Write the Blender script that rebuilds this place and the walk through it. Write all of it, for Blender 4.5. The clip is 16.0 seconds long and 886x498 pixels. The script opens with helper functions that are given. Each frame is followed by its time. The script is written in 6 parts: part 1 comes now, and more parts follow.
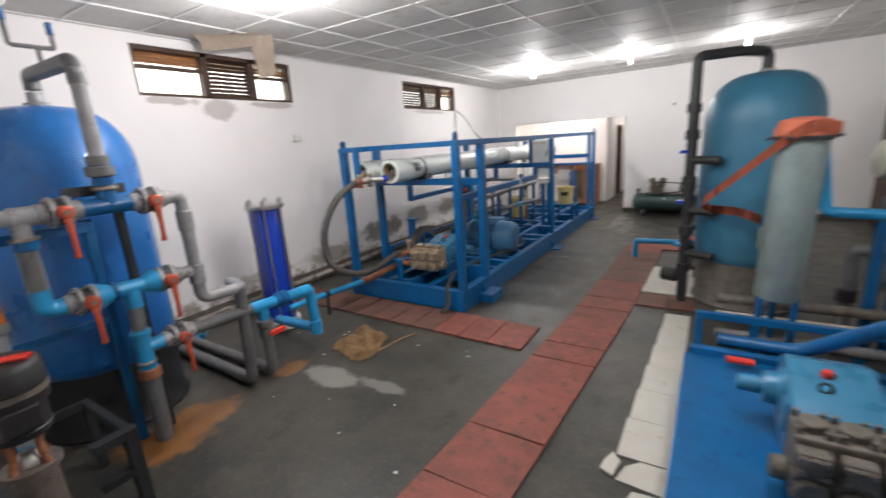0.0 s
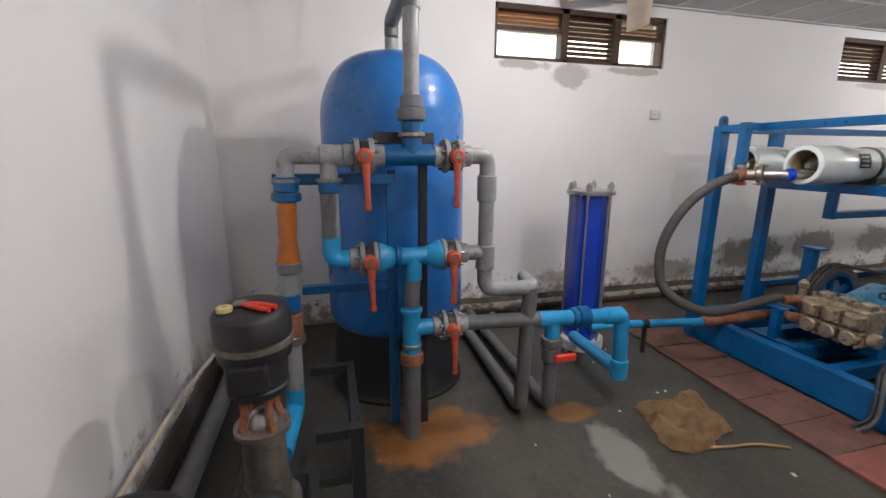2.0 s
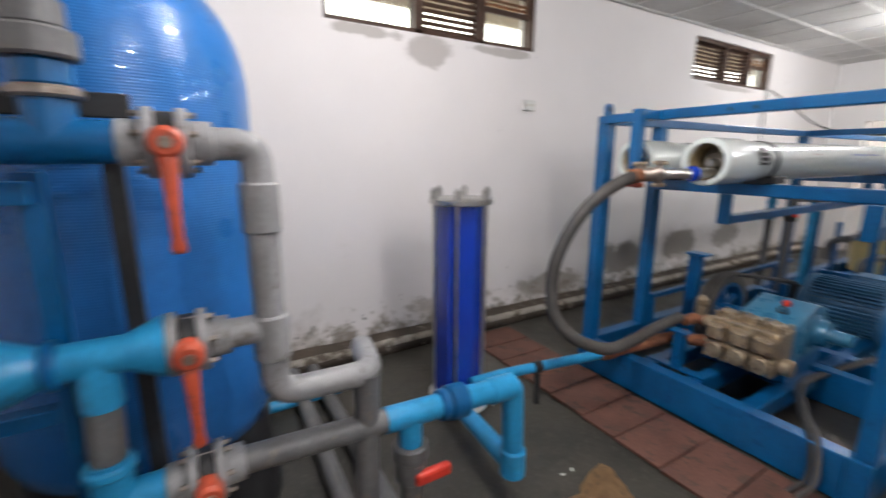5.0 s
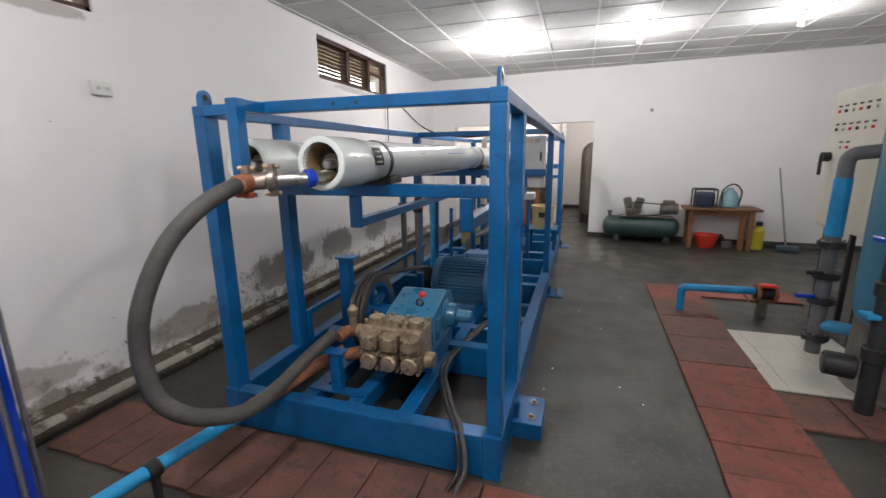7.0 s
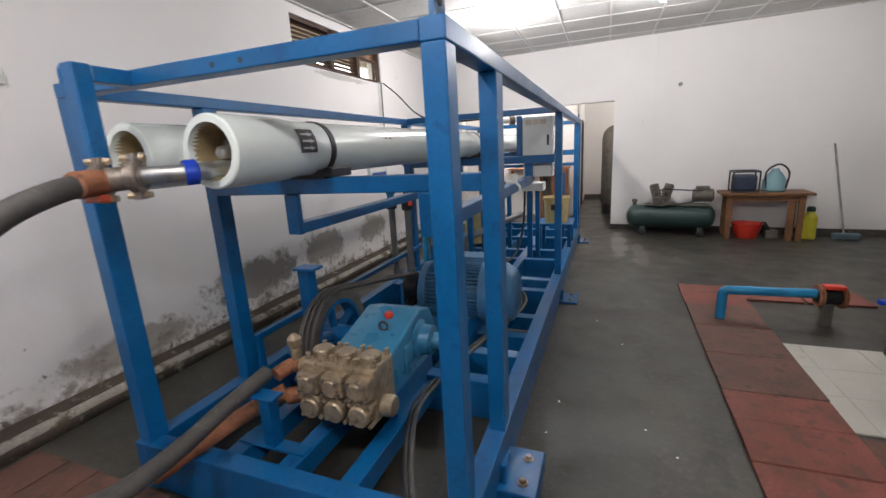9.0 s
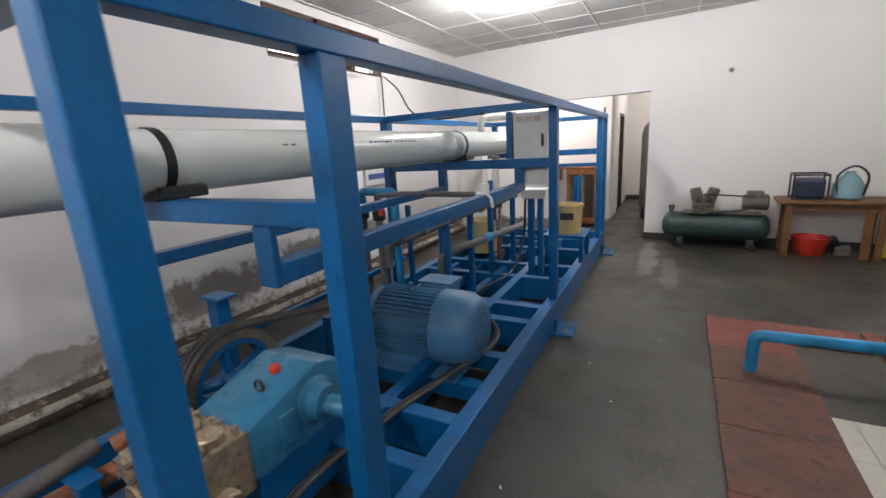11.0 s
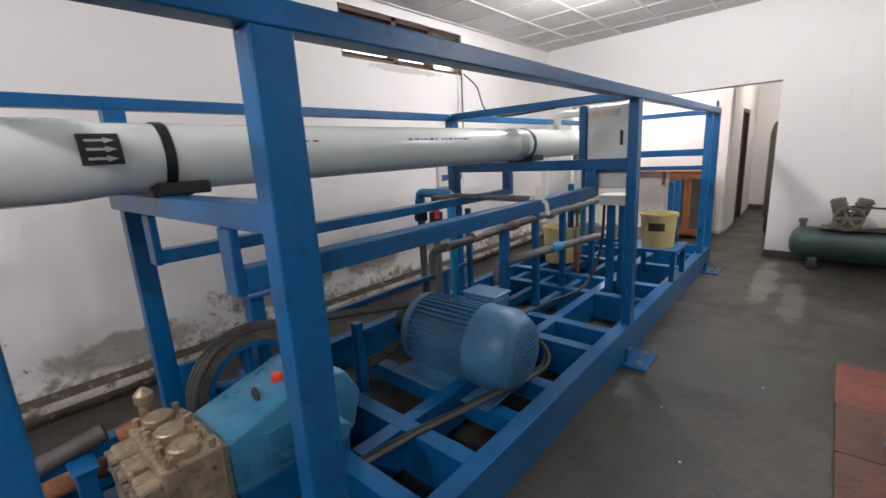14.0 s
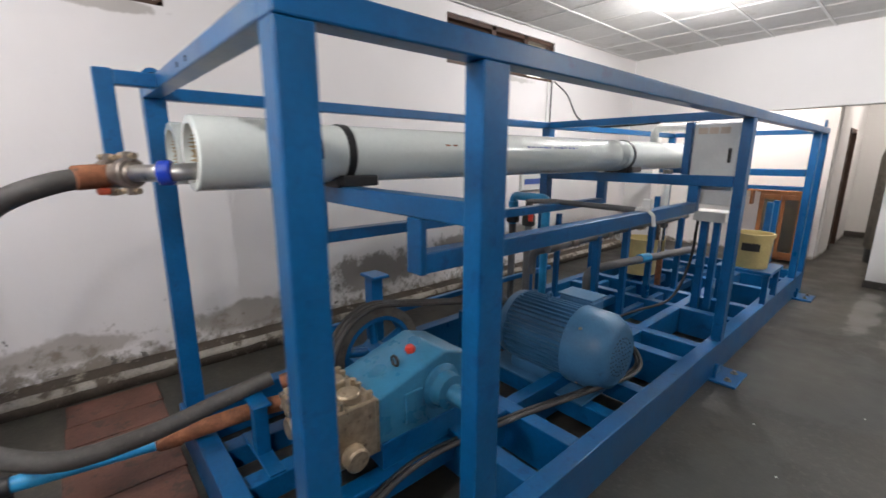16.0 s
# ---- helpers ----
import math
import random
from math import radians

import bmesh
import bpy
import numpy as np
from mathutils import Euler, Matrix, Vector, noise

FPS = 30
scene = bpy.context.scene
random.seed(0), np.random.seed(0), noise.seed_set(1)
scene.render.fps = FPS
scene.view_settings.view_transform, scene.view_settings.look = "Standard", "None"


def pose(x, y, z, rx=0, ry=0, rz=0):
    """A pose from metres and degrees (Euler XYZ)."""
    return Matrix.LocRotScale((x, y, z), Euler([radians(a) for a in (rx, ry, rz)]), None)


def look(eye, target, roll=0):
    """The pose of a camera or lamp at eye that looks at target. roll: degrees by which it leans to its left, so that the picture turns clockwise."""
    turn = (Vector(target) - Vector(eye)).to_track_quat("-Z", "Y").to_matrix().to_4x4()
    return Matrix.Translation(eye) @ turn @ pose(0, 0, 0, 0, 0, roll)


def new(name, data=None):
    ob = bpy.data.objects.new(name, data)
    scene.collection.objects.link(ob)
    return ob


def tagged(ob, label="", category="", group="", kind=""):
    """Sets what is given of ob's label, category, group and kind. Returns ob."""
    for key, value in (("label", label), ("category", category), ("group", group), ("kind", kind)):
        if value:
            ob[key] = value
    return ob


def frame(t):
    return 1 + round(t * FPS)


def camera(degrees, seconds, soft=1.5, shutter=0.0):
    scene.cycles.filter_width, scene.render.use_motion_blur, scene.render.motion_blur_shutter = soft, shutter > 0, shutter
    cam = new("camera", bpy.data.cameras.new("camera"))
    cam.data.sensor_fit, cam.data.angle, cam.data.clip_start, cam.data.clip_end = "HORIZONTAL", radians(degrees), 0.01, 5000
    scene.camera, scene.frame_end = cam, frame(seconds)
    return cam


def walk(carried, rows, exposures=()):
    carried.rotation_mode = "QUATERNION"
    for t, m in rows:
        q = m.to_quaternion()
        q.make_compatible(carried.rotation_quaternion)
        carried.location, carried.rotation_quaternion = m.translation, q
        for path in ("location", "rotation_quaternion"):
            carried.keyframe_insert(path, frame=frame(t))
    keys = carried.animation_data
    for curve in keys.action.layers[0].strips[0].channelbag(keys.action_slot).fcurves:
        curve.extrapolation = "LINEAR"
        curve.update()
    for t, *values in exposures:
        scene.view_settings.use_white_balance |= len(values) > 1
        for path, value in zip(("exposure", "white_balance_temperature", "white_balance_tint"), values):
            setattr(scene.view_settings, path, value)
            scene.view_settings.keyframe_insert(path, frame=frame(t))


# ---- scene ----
cam = camera(92.4, 16.0, shutter=0.5)
PATH = [
    (0, (0.380, -0.113, 1.828), (-0.666, 1.522, 1.345), -3.9),
    (0.5, (0.188, 0.059, 1.642), (-1.251, 1.377, 1.200), -4.8),
    (1, (-0.016, 0.332, 1.615), (-1.835, 1.051, 1.198), -1.8),
    (1.5, (-0.250, 0.474, 1.607), (-2.131, 0.999, 1.176), -0.1),
    (2, (-0.493, 0.565, 1.613), (-2.377, 1.071, 1.174), 0.3),
    (2.5, (-0.694, 0.690, 1.588), (-2.606, 1.088, 1.156), -0.1),
    (3, (-0.902, 0.844, 1.609), (-2.844, 1.070, 1.185), -0.2),
    (3.5, (-1.117, 0.914, 1.583), (-3.057, 1.166, 1.165), -0.2),
    (4, (-1.312, 0.938, 1.593), (-3.222, 1.358, 1.175), -0.2),
    (4.5, (-1.387, 1.014, 1.577), (-3.232, 1.657, 1.150), 0.9),
    (5, (-1.389, 1.225, 1.570), (-3.070, 2.223, 1.145), 0.2),
    (5.2, (-1.372, 1.328, 1.583), (-2.918, 2.522, 1.154), -0.6),
    (7.5, (-1.536, 1.980, 1.577), (-2.083, 3.855, 1.144), -0.5),
    (8, (-1.489, 2.108, 1.555), (-2.077, 3.968, 1.119), -0.7),
    (8.5, (-1.428, 2.326, 1.519), (-2.113, 4.151, 1.072), -3.2),
    (9, (-1.416, 2.565, 1.508), (-2.121, 4.381, 1.055), -3.2),
    (9.5, (-1.335, 2.784, 1.517), (-2.048, 4.595, 1.055), -3.1),
    (10, (-1.225, 2.974, 1.526), (-1.969, 4.772, 1.064), -3.2),
    (12.3, (-0.902, 3.757, 1.549), (-2.021, 5.352, 1.096), -3.8),
    (12.5, (-0.897, 3.779, 1.532), (-2.022, 5.372, 1.089), -3.8),
    (13, (-0.888, 3.782, 1.523), (-2.017, 5.373, 1.080), -3.2),
    (13.5, (-0.886, 3.783, 1.511), (-2.092, 5.317, 1.073), -3.4),
    (14, (-0.904, 3.768, 1.502), (-2.196, 5.232, 1.069), -3.2),
    (14.5, (-0.914, 3.718, 1.499), (-2.263, 5.132, 1.068), -2.2),
    (15, (-0.904, 3.664, 1.523), (-2.315, 5.011, 1.083), -2.6),
    (15.5, (-0.930, 3.565, 1.530), (-2.355, 4.899, 1.094), -2.4),
    (16, (-1.001, 3.372, 1.542), (-2.462, 4.669, 1.113), 0.2),
]
walk(cam, [(t, look(eye, target, roll)) for t, eye, target, roll in PATH],
     exposures=[(0, 0.32), (0.5, 0.44), (1.0, 0.3), (1.8, 0.13), (2.6, -0.04), (4.2, 0.04), (5.0, 0.26), (7.3, 0.18), (12, 0.3), (16, 0.32)])

# ---- world and lights ----
world = bpy.data.worlds.new("sky")
scene.world = world
world.use_nodes = True
wn = world.node_tree
sky = wn.nodes.new("ShaderNodeTexSky")
sky.sky_type, sky.sun_disc = "NISHITA", False
sky.sun_elevation, sky.sun_rotation = radians(50), radians(250)
wn.links.new(sky.outputs[0], wn.nodes["Background"].inputs[0])
wn.nodes["Background"].inputs[1].default_value = 0.14
sun = new("sun", bpy.data.lights.new("sun", "SUN"))
sun.data.energy, sun.data.angle, sun.data.color = 2.0, radians(0.5), (1, 0.95, 0.88)
sun.matrix_world = look((-10, -4, 12), (0, 0, 0))

# The last two, at y = 2.2, are unseen bulbs added for more light.
BULBS = [(-2.6, 8.1), (-0.9, 8.08), (0.7, 7.9), (-2.6, 2.23), (-0.9, 2.2), (0.8, 2.2)]
BULB_W = (74, 36, 30, 62, 54, 48)
for (bx, by), watts in zip(BULBS, BULB_W):
    lamp = new("bulb_or_fill_light", bpy.data.lights.new("bulb_or_fill_light", "POINT"))
    lamp.data.energy, lamp.data.shadow_soft_size, lamp.data.color = watts, 0.06, (1.0, 0.968, 0.972)
    lamp.location = (bx, by, 2.78)
# Two unseen lamps, added to brighten the annex, the corridor and the floor near them.
for ax, ay in ((-2.9, 11.1), (-0.9, 13.4)):
    lamp = new("bulb_or_fill_light", bpy.data.lights.new("bulb_or_fill_light", "POINT"))
    lamp.data.energy, lamp.data.shadow_soft_size, lamp.data.color = 42, 0.06, (1.0, 0.92, 0.86)
    lamp.location = (ax, ay, 2.58)


# ---- materials ----
def surf(name, col, rough=0.5, metal=0.0, var=0.2, scale=6.0, bump=0.1, fine=60.0, second=None, amount=0.45, coat=0.0):
    """A surface with coarse blotches, fine grain and, with second, patches of another colour."""
    m = bpy.data.materials.new(name)
    m.use_nodes = True
    n, l = m.node_tree.nodes, m.node_tree.links
    p = n["Principled BSDF"]
    p.inputs["Metallic"].default_value = metal
    p.inputs["Coat Weight"].default_value = coat
    tc = n.new("ShaderNodeTexCoord")
    p.inputs["Specular IOR Level"].default_value = 0.35 if name == "tank_blue" else 0.5
    oi = n.new("ShaderNodeObjectInfo")
    shift = n.new("ShaderNodeVectorMath")
    shift.operation = "MULTIPLY_ADD"
    l.new(oi.outputs["Random"], shift.inputs[0])
    shift.inputs[1].default_value = (7, 11, 5)
    l.new(tc.outputs["Object"], shift.inputs[2])
    big, small = n.new("ShaderNodeTexNoise"), n.new("ShaderNodeTexNoise")
    for node, sc in ((big, scale), (small, fine)):
        node.inputs["Scale"].default_value = sc
        node.inputs["Detail"].default_value = 6
        l.new(shift.outputs[0], node.inputs["Vector"])
    ramp = n.new("ShaderNodeMapRange")
    ramp.inputs["From Min"].default_value, ramp.inputs["From Max"].default_value = 0.3, 0.7
    ramp.inputs["To Min"].default_value, ramp.inputs["To Max"].default_value = 1 - var, 1 + var
    l.new(big.outputs["Fac"], ramp.inputs["Value"])
    ramp2 = n.new("ShaderNodeMapRange")
    ramp2.inputs["From Min"].default_value, ramp2.inputs["From Max"].default_value = 0.3, 0.7
    ramp2.inputs["To Min"].default_value, ramp2.inputs["To Max"].default_value = 1 - var * 0.5, 1 + var * 0.5
    l.new(small.outputs["Fac"], ramp2.inputs["Value"])
    mul = n.new("ShaderNodeMath")
    mul.operation = "MULTIPLY"
    l.new(ramp.outputs[0], mul.inputs[0])
    l.new(ramp2.outputs[0], mul.inputs[1])
    tint = n.new("ShaderNodeVectorMath")
    tint.operation = "SCALE"
    tint.inputs[0].default_value = col
    l.new(mul.outputs[0], tint.inputs["Scale"])
    out = tint.outputs[0]
    if second:
        wear = n.new("ShaderNodeTexNoise")
        wear.inputs["Scale"].default_value, wear.inputs["Detail"].default_value = scale * 2.3, 9
        wear.inputs["Roughness"].default_value = 0.65
        l.new(shift.outputs[0], wear.inputs["Vector"])
        edge = n.new("ShaderNodeMapRange")
        edge.inputs["From Min"].default_value, edge.inputs["From Max"].default_value = 1 - amount, 1.1 - amount
        l.new(wear.outputs["Fac"], edge.inputs["Value"])
        mix = n.new("ShaderNodeMix")
        mix.data_type = "RGBA"
        l.new(edge.outputs[0], mix.inputs["Factor"])
        l.new(out, mix.inputs["A"])
        mix.inputs["B"].default_value = (*second, 1)
        out = mix.outputs["Result"]
    l.new(out, p.inputs["Base Color"])
    rr = n.new("ShaderNodeMapRange")
    rr.inputs["To Min"].default_value, rr.inputs["To Max"].default_value = max(0.03, rough - 0.12), min(1, rough + 0.12)
    l.new(big.outputs["Fac"], rr.inputs["Value"])
    l.new(rr.outputs[0], p.inputs["Roughness"])
    if bump:
        b = n.new("ShaderNodeBump")
        b.inputs["Strength"].default_value, b.inputs["Distance"].default_value = bump, 0.01
        l.new(small.outputs["Fac"], b.inputs["Height"])
        l.new(b.outputs[0], p.inputs["Normal"])
    return m


def node_math(nt, op, a, b=None, clamp=False):
    node = nt.nodes.new("ShaderNodeMath")
    node.operation, node.use_clamp = op, clamp
    for i, v in enumerate((a, b)):
        if v is None:
            continue
        if isinstance(v, (int, float)):
            node.inputs[i].default_value = v
        else:
            nt.links.new(v, node.inputs[i])
    return node.outputs[0]


def noise_at(nt, vec, scale, detail=6, rough=0.55):
    t = nt.nodes.new("ShaderNodeTexNoise")
    t.inputs["Scale"].default_value, t.inputs["Detail"].default_value, t.inputs["Roughness"].default_value = scale, detail, rough
    nt.links.new(vec, t.inputs["Vector"])
    return t.outputs["Fac"]


def mix_rgb(nt, fac, a, b):
    x = nt.nodes.new("ShaderNodeMix")
    x.data_type = "RGBA"
    nt.links.new(fac, x.inputs["Factor"])
    for key, v in (("A", a), ("B", b)):
        if isinstance(v, tuple):
            x.inputs[key].default_value = (*v, 1)
        else:
            nt.links.new(v, x.inputs[key])
    return x.outputs["Result"]


def step(nt, v, lo, hi):
    r = nt.nodes.new("ShaderNodeMapRange")
    r.inputs["From Min"].default_value, r.inputs["From Max"].default_value = lo, hi
    nt.links.new(v, r.inputs["Value"])
    return r.outputs[0]


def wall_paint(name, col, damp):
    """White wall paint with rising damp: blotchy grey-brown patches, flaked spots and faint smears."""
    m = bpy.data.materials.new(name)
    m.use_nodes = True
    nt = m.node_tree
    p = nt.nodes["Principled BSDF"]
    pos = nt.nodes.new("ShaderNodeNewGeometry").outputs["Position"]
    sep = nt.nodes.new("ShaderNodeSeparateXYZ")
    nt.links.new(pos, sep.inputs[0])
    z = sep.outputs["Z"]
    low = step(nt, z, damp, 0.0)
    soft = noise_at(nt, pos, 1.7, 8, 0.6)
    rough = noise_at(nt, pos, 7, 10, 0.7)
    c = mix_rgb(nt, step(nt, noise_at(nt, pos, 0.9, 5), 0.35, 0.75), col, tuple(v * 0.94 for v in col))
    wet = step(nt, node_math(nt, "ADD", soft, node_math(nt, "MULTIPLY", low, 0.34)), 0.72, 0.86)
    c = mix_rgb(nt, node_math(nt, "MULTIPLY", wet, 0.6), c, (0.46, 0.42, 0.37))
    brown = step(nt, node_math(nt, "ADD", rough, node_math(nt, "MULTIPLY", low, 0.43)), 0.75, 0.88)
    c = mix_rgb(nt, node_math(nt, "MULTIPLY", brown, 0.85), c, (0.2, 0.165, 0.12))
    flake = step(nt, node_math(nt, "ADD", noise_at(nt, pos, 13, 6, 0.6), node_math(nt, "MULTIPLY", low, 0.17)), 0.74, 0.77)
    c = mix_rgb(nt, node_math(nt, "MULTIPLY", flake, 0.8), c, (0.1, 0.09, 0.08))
    if damp > 0.5:
        flat = nt.nodes.new("ShaderNodeCombineXYZ")
        nt.links.new(sep.outputs["Y"], flat.inputs["X"])
        nt.links.new(z, flat.inputs["Y"])
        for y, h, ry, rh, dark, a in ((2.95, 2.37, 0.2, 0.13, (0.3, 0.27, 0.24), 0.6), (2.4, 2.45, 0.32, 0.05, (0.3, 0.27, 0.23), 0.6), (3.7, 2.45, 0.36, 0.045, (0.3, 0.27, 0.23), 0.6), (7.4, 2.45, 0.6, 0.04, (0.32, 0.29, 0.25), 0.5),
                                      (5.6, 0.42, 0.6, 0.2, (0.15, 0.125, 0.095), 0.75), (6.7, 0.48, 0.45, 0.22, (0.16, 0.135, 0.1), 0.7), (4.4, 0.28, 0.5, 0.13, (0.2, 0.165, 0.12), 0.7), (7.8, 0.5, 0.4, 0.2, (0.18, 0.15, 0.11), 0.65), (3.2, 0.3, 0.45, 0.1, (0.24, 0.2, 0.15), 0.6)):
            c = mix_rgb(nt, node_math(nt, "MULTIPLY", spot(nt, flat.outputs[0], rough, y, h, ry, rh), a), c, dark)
    nt.links.new(c, p.inputs["Base Color"])
    p.inputs["Roughness"].default_value = 0.7
    b = nt.nodes.new("ShaderNodeBump")
    b.inputs["Strength"].default_value, b.inputs["Distance"].default_value = 0.35, 0.012
    h = node_math(nt, "SUBTRACT", node_math(nt, "ADD", node_math(nt, "MULTIPLY", noise_at(nt, pos, 40, 4), 0.25), node_math(nt, "MULTIPLY", noise_at(nt, pos, 3, 3), 0.6)), node_math(nt, "MULTIPLY", flake, 0.4))
    nt.links.new(h, b.inputs["Height"])
    nt.links.new(b.outputs[0], p.inputs["Normal"])
    return m


def spot(nt, pos, warp, x, y, rx, ry):
    """A blot with ragged edges on the floor: 1 in its middle, 0 outside."""
    sep = nt.nodes.new("ShaderNodeSeparateXYZ")
    nt.links.new(pos, sep.inputs[0])
    dx = node_math(nt, "DIVIDE", node_math(nt, "SUBTRACT", sep.outputs["X"], x), rx)
    dy = node_math(nt, "DIVIDE", node_math(nt, "SUBTRACT", sep.outputs["Y"], y), ry)
    d = node_math(nt, "SQRT", node_math(nt, "ADD", node_math(nt, "MULTIPLY", dx, dx), node_math(nt, "MULTIPLY", dy, dy)))
    d = node_math(nt, "ADD", d, node_math(nt, "MULTIPLY", node_math(nt, "SUBTRACT", warp, 0.5), 1.9))
    return step(nt, d, 1.0, 0.72)


def floor_concrete():
    m = bpy.data.materials.new("floor_concrete")
    m.use_nodes = True
    nt = m.node_tree
    p = nt.nodes["Principled BSDF"]
    pos = nt.nodes.new("ShaderNodeNewGeometry").outputs["Position"]
    warp = noise_at(nt, pos, 3.5, 8, 0.6)
    c = mix_rgb(nt, step(nt, noise_at(nt, pos, 1.1, 8, 0.6), 0.36, 0.68), (0.025, 0.025, 0.021), (0.072, 0.064, 0.05))
    c = mix_rgb(nt, node_math(nt, "MULTIPLY", step(nt, noise_at(nt, pos, 4.2, 9, 0.65), 0.54, 0.66), 0.6), c, (0.018, 0.018, 0.015))
    c = mix_rgb(nt, node_math(nt, "MULTIPLY", step(nt, noise_at(nt, pos, 26, 6, 0.7), 0.52, 0.75), 0.4), c, (0.15, 0.138, 0.112))
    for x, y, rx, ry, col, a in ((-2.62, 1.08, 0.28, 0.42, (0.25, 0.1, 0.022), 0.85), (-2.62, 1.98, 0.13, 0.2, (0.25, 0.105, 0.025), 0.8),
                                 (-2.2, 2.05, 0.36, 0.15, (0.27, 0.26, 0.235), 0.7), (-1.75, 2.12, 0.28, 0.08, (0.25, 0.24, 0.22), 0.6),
                                 # Blots at x -2.75 and -2.7 paint dark shade and lit floor under skid.
                                 # Long pale blots at y 9.3 and 8.7 paint the opening's light reflection.
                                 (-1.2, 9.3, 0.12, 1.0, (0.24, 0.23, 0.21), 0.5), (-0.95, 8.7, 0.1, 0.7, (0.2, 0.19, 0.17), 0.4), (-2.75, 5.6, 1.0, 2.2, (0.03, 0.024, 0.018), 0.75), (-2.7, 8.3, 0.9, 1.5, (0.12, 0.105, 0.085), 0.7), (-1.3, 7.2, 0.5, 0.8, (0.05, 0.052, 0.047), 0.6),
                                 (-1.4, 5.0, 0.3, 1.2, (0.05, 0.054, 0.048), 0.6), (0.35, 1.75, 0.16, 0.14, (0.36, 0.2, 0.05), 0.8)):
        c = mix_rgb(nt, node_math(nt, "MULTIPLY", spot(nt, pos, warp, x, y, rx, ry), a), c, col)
    nt.links.new(c, p.inputs["Base Color"])
    nt.links.new(node_math(nt, "ADD", node_math(nt, "MULTIPLY", warp, 0.5), 0.2), p.inputs["Roughness"])
    b = nt.nodes.new("ShaderNodeBump")
    b.inputs["Strength"].default_value, b.inputs["Distance"].default_value = 0.25, 0.01
    nt.links.new(node_math(nt, "ADD", noise_at(nt, pos, 45, 5), noise_at(nt, pos, 5, 4)), b.inputs["Height"])
    nt.links.new(b.outputs[0], p.inputs["Normal"])
    return m


def glow(name, col, strength):
    m = bpy.data.materials.new(name)
    m.use_nodes = True
    p = m.node_tree.nodes["Principled BSDF"]
    p.inputs["Base Color"].default_value = (*col, 1)
    p.inputs["Emission Color"].default_value = (*col, 1)
    p.inputs["Emission Strength"].default_value = strength
    return m


def see_through(name, col, rough=0.05):
    m = bpy.data.materials.new(name)
    m.use_nodes = True
    p = m.node_tree.nodes["Principled BSDF"]
    p.inputs["Base Color"].default_value = (*col, 1)
    p.inputs["Transmission Weight"].default_value = 1.0
    p.inputs["Roughness"].default_value = rough
    p.inputs["IOR"].default_value = 1.3
    return m


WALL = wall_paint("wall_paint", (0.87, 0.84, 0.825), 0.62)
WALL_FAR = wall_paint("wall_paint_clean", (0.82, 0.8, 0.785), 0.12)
FLOOR = floor_concrete()
CEIL = surf("ceiling_board", (0.58, 0.57, 0.55), 0.65, var=0.1, scale=1.5, bump=0.3, fine=18, second=(0.46, 0.44, 0.4), amount=0.42)
TBAR = surf("ceiling_bar", (0.74, 0.73, 0.71), 0.5, var=0.06)
CARD = surf("torn_board", (0.62, 0.52, 0.42), 0.85, var=0.15, scale=5, bump=0.2)
DARK = surf("dark_void", (0.03, 0.026, 0.022), 0.9)
SKIRT = surf("skirting_dark", (0.07, 0.062, 0.055), 0.75, var=0.3, second=(0.25, 0.22, 0.18), amount=0.4)
CURB = surf("dirty_curb", (0.065, 0.05, 0.037), 0.8, var=0.35, scale=4, second=(0.3, 0.27, 0.22), amount=0.42)
CURB_LIP = surf("worn_pale_mortar", (0.33, 0.3, 0.255), 0.85, var=0.3, scale=3, second=(0.1, 0.08, 0.06), amount=0.52)
BLUE = surf("blue_enamel", (0.0012, 0.095, 0.262), 0.33, var=0.16, scale=5, bump=0.05, second=(0.003, 0.066, 0.2), amount=0.44)
PALE = surf("light_blue_enamel", (0.035, 0.19, 0.335), 0.3, var=0.14, scale=7, bump=0.06, second=(0.05, 0.17, 0.28), amount=0.42, coat=0.2)
MOTOR = surf("motor_blue", (0.05, 0.16, 0.30), 0.38, var=0.12, scale=6, second=(0.05, 0.13, 0.23), amount=0.42)
TANK = surf("tank_blue", (0.018, 0.14, 0.42), 0.3, var=0.1, scale=3, bump=0.12, fine=24, coat=0.4)
def wound(m, pitch, depth):
    """Adds the fine horizontal ridges of wound fibreglass to a tank's surface."""
    nt = m.node_tree
    p = nt.nodes["Principled BSDF"]
    pos = nt.nodes.new("ShaderNodeTexCoord").outputs["Object"]
    w = nt.nodes.new("ShaderNodeTexWave")
    w.bands_direction = "Z"
    w.inputs["Scale"].default_value, w.inputs["Distortion"].default_value = 0.314 / pitch, 2.2
    w.inputs["Detail"].default_value, w.inputs["Detail Scale"].default_value = 3, 0.6
    nt.links.new(pos, w.inputs["Vector"])
    b = nt.nodes.new("ShaderNodeBump")
    b.inputs["Strength"].default_value, b.inputs["Distance"].default_value = 0.5, depth
    nt.links.new(w.outputs["Fac"], b.inputs["Height"])
    nt.links.new(p.inputs["Normal"].links[0].from_socket, b.inputs["Normal"])
    nt.links.new(b.outputs[0], p.inputs["Normal"])


wound(TANK, 0.009, 0.0011)
TANK2 = surf("tank_dark_blue", (0.04, 0.17, 0.27), 0.4, var=0.15, scale=3)
FILT = surf("filter_blue", (0.008, 0.045, 0.42), 0.22, var=0.06, coat=0.5)
PIPE = surf("grey_pvc", (0.27, 0.27, 0.275), 0.4, var=0.18, scale=9, second=(0.15, 0.135, 0.125), amount=0.43)
PIPE_D = surf("dark_grey_pvc", (0.13, 0.13, 0.132), 0.45, var=0.2, scale=9, second=(0.2, 0.17, 0.13), amount=0.4)
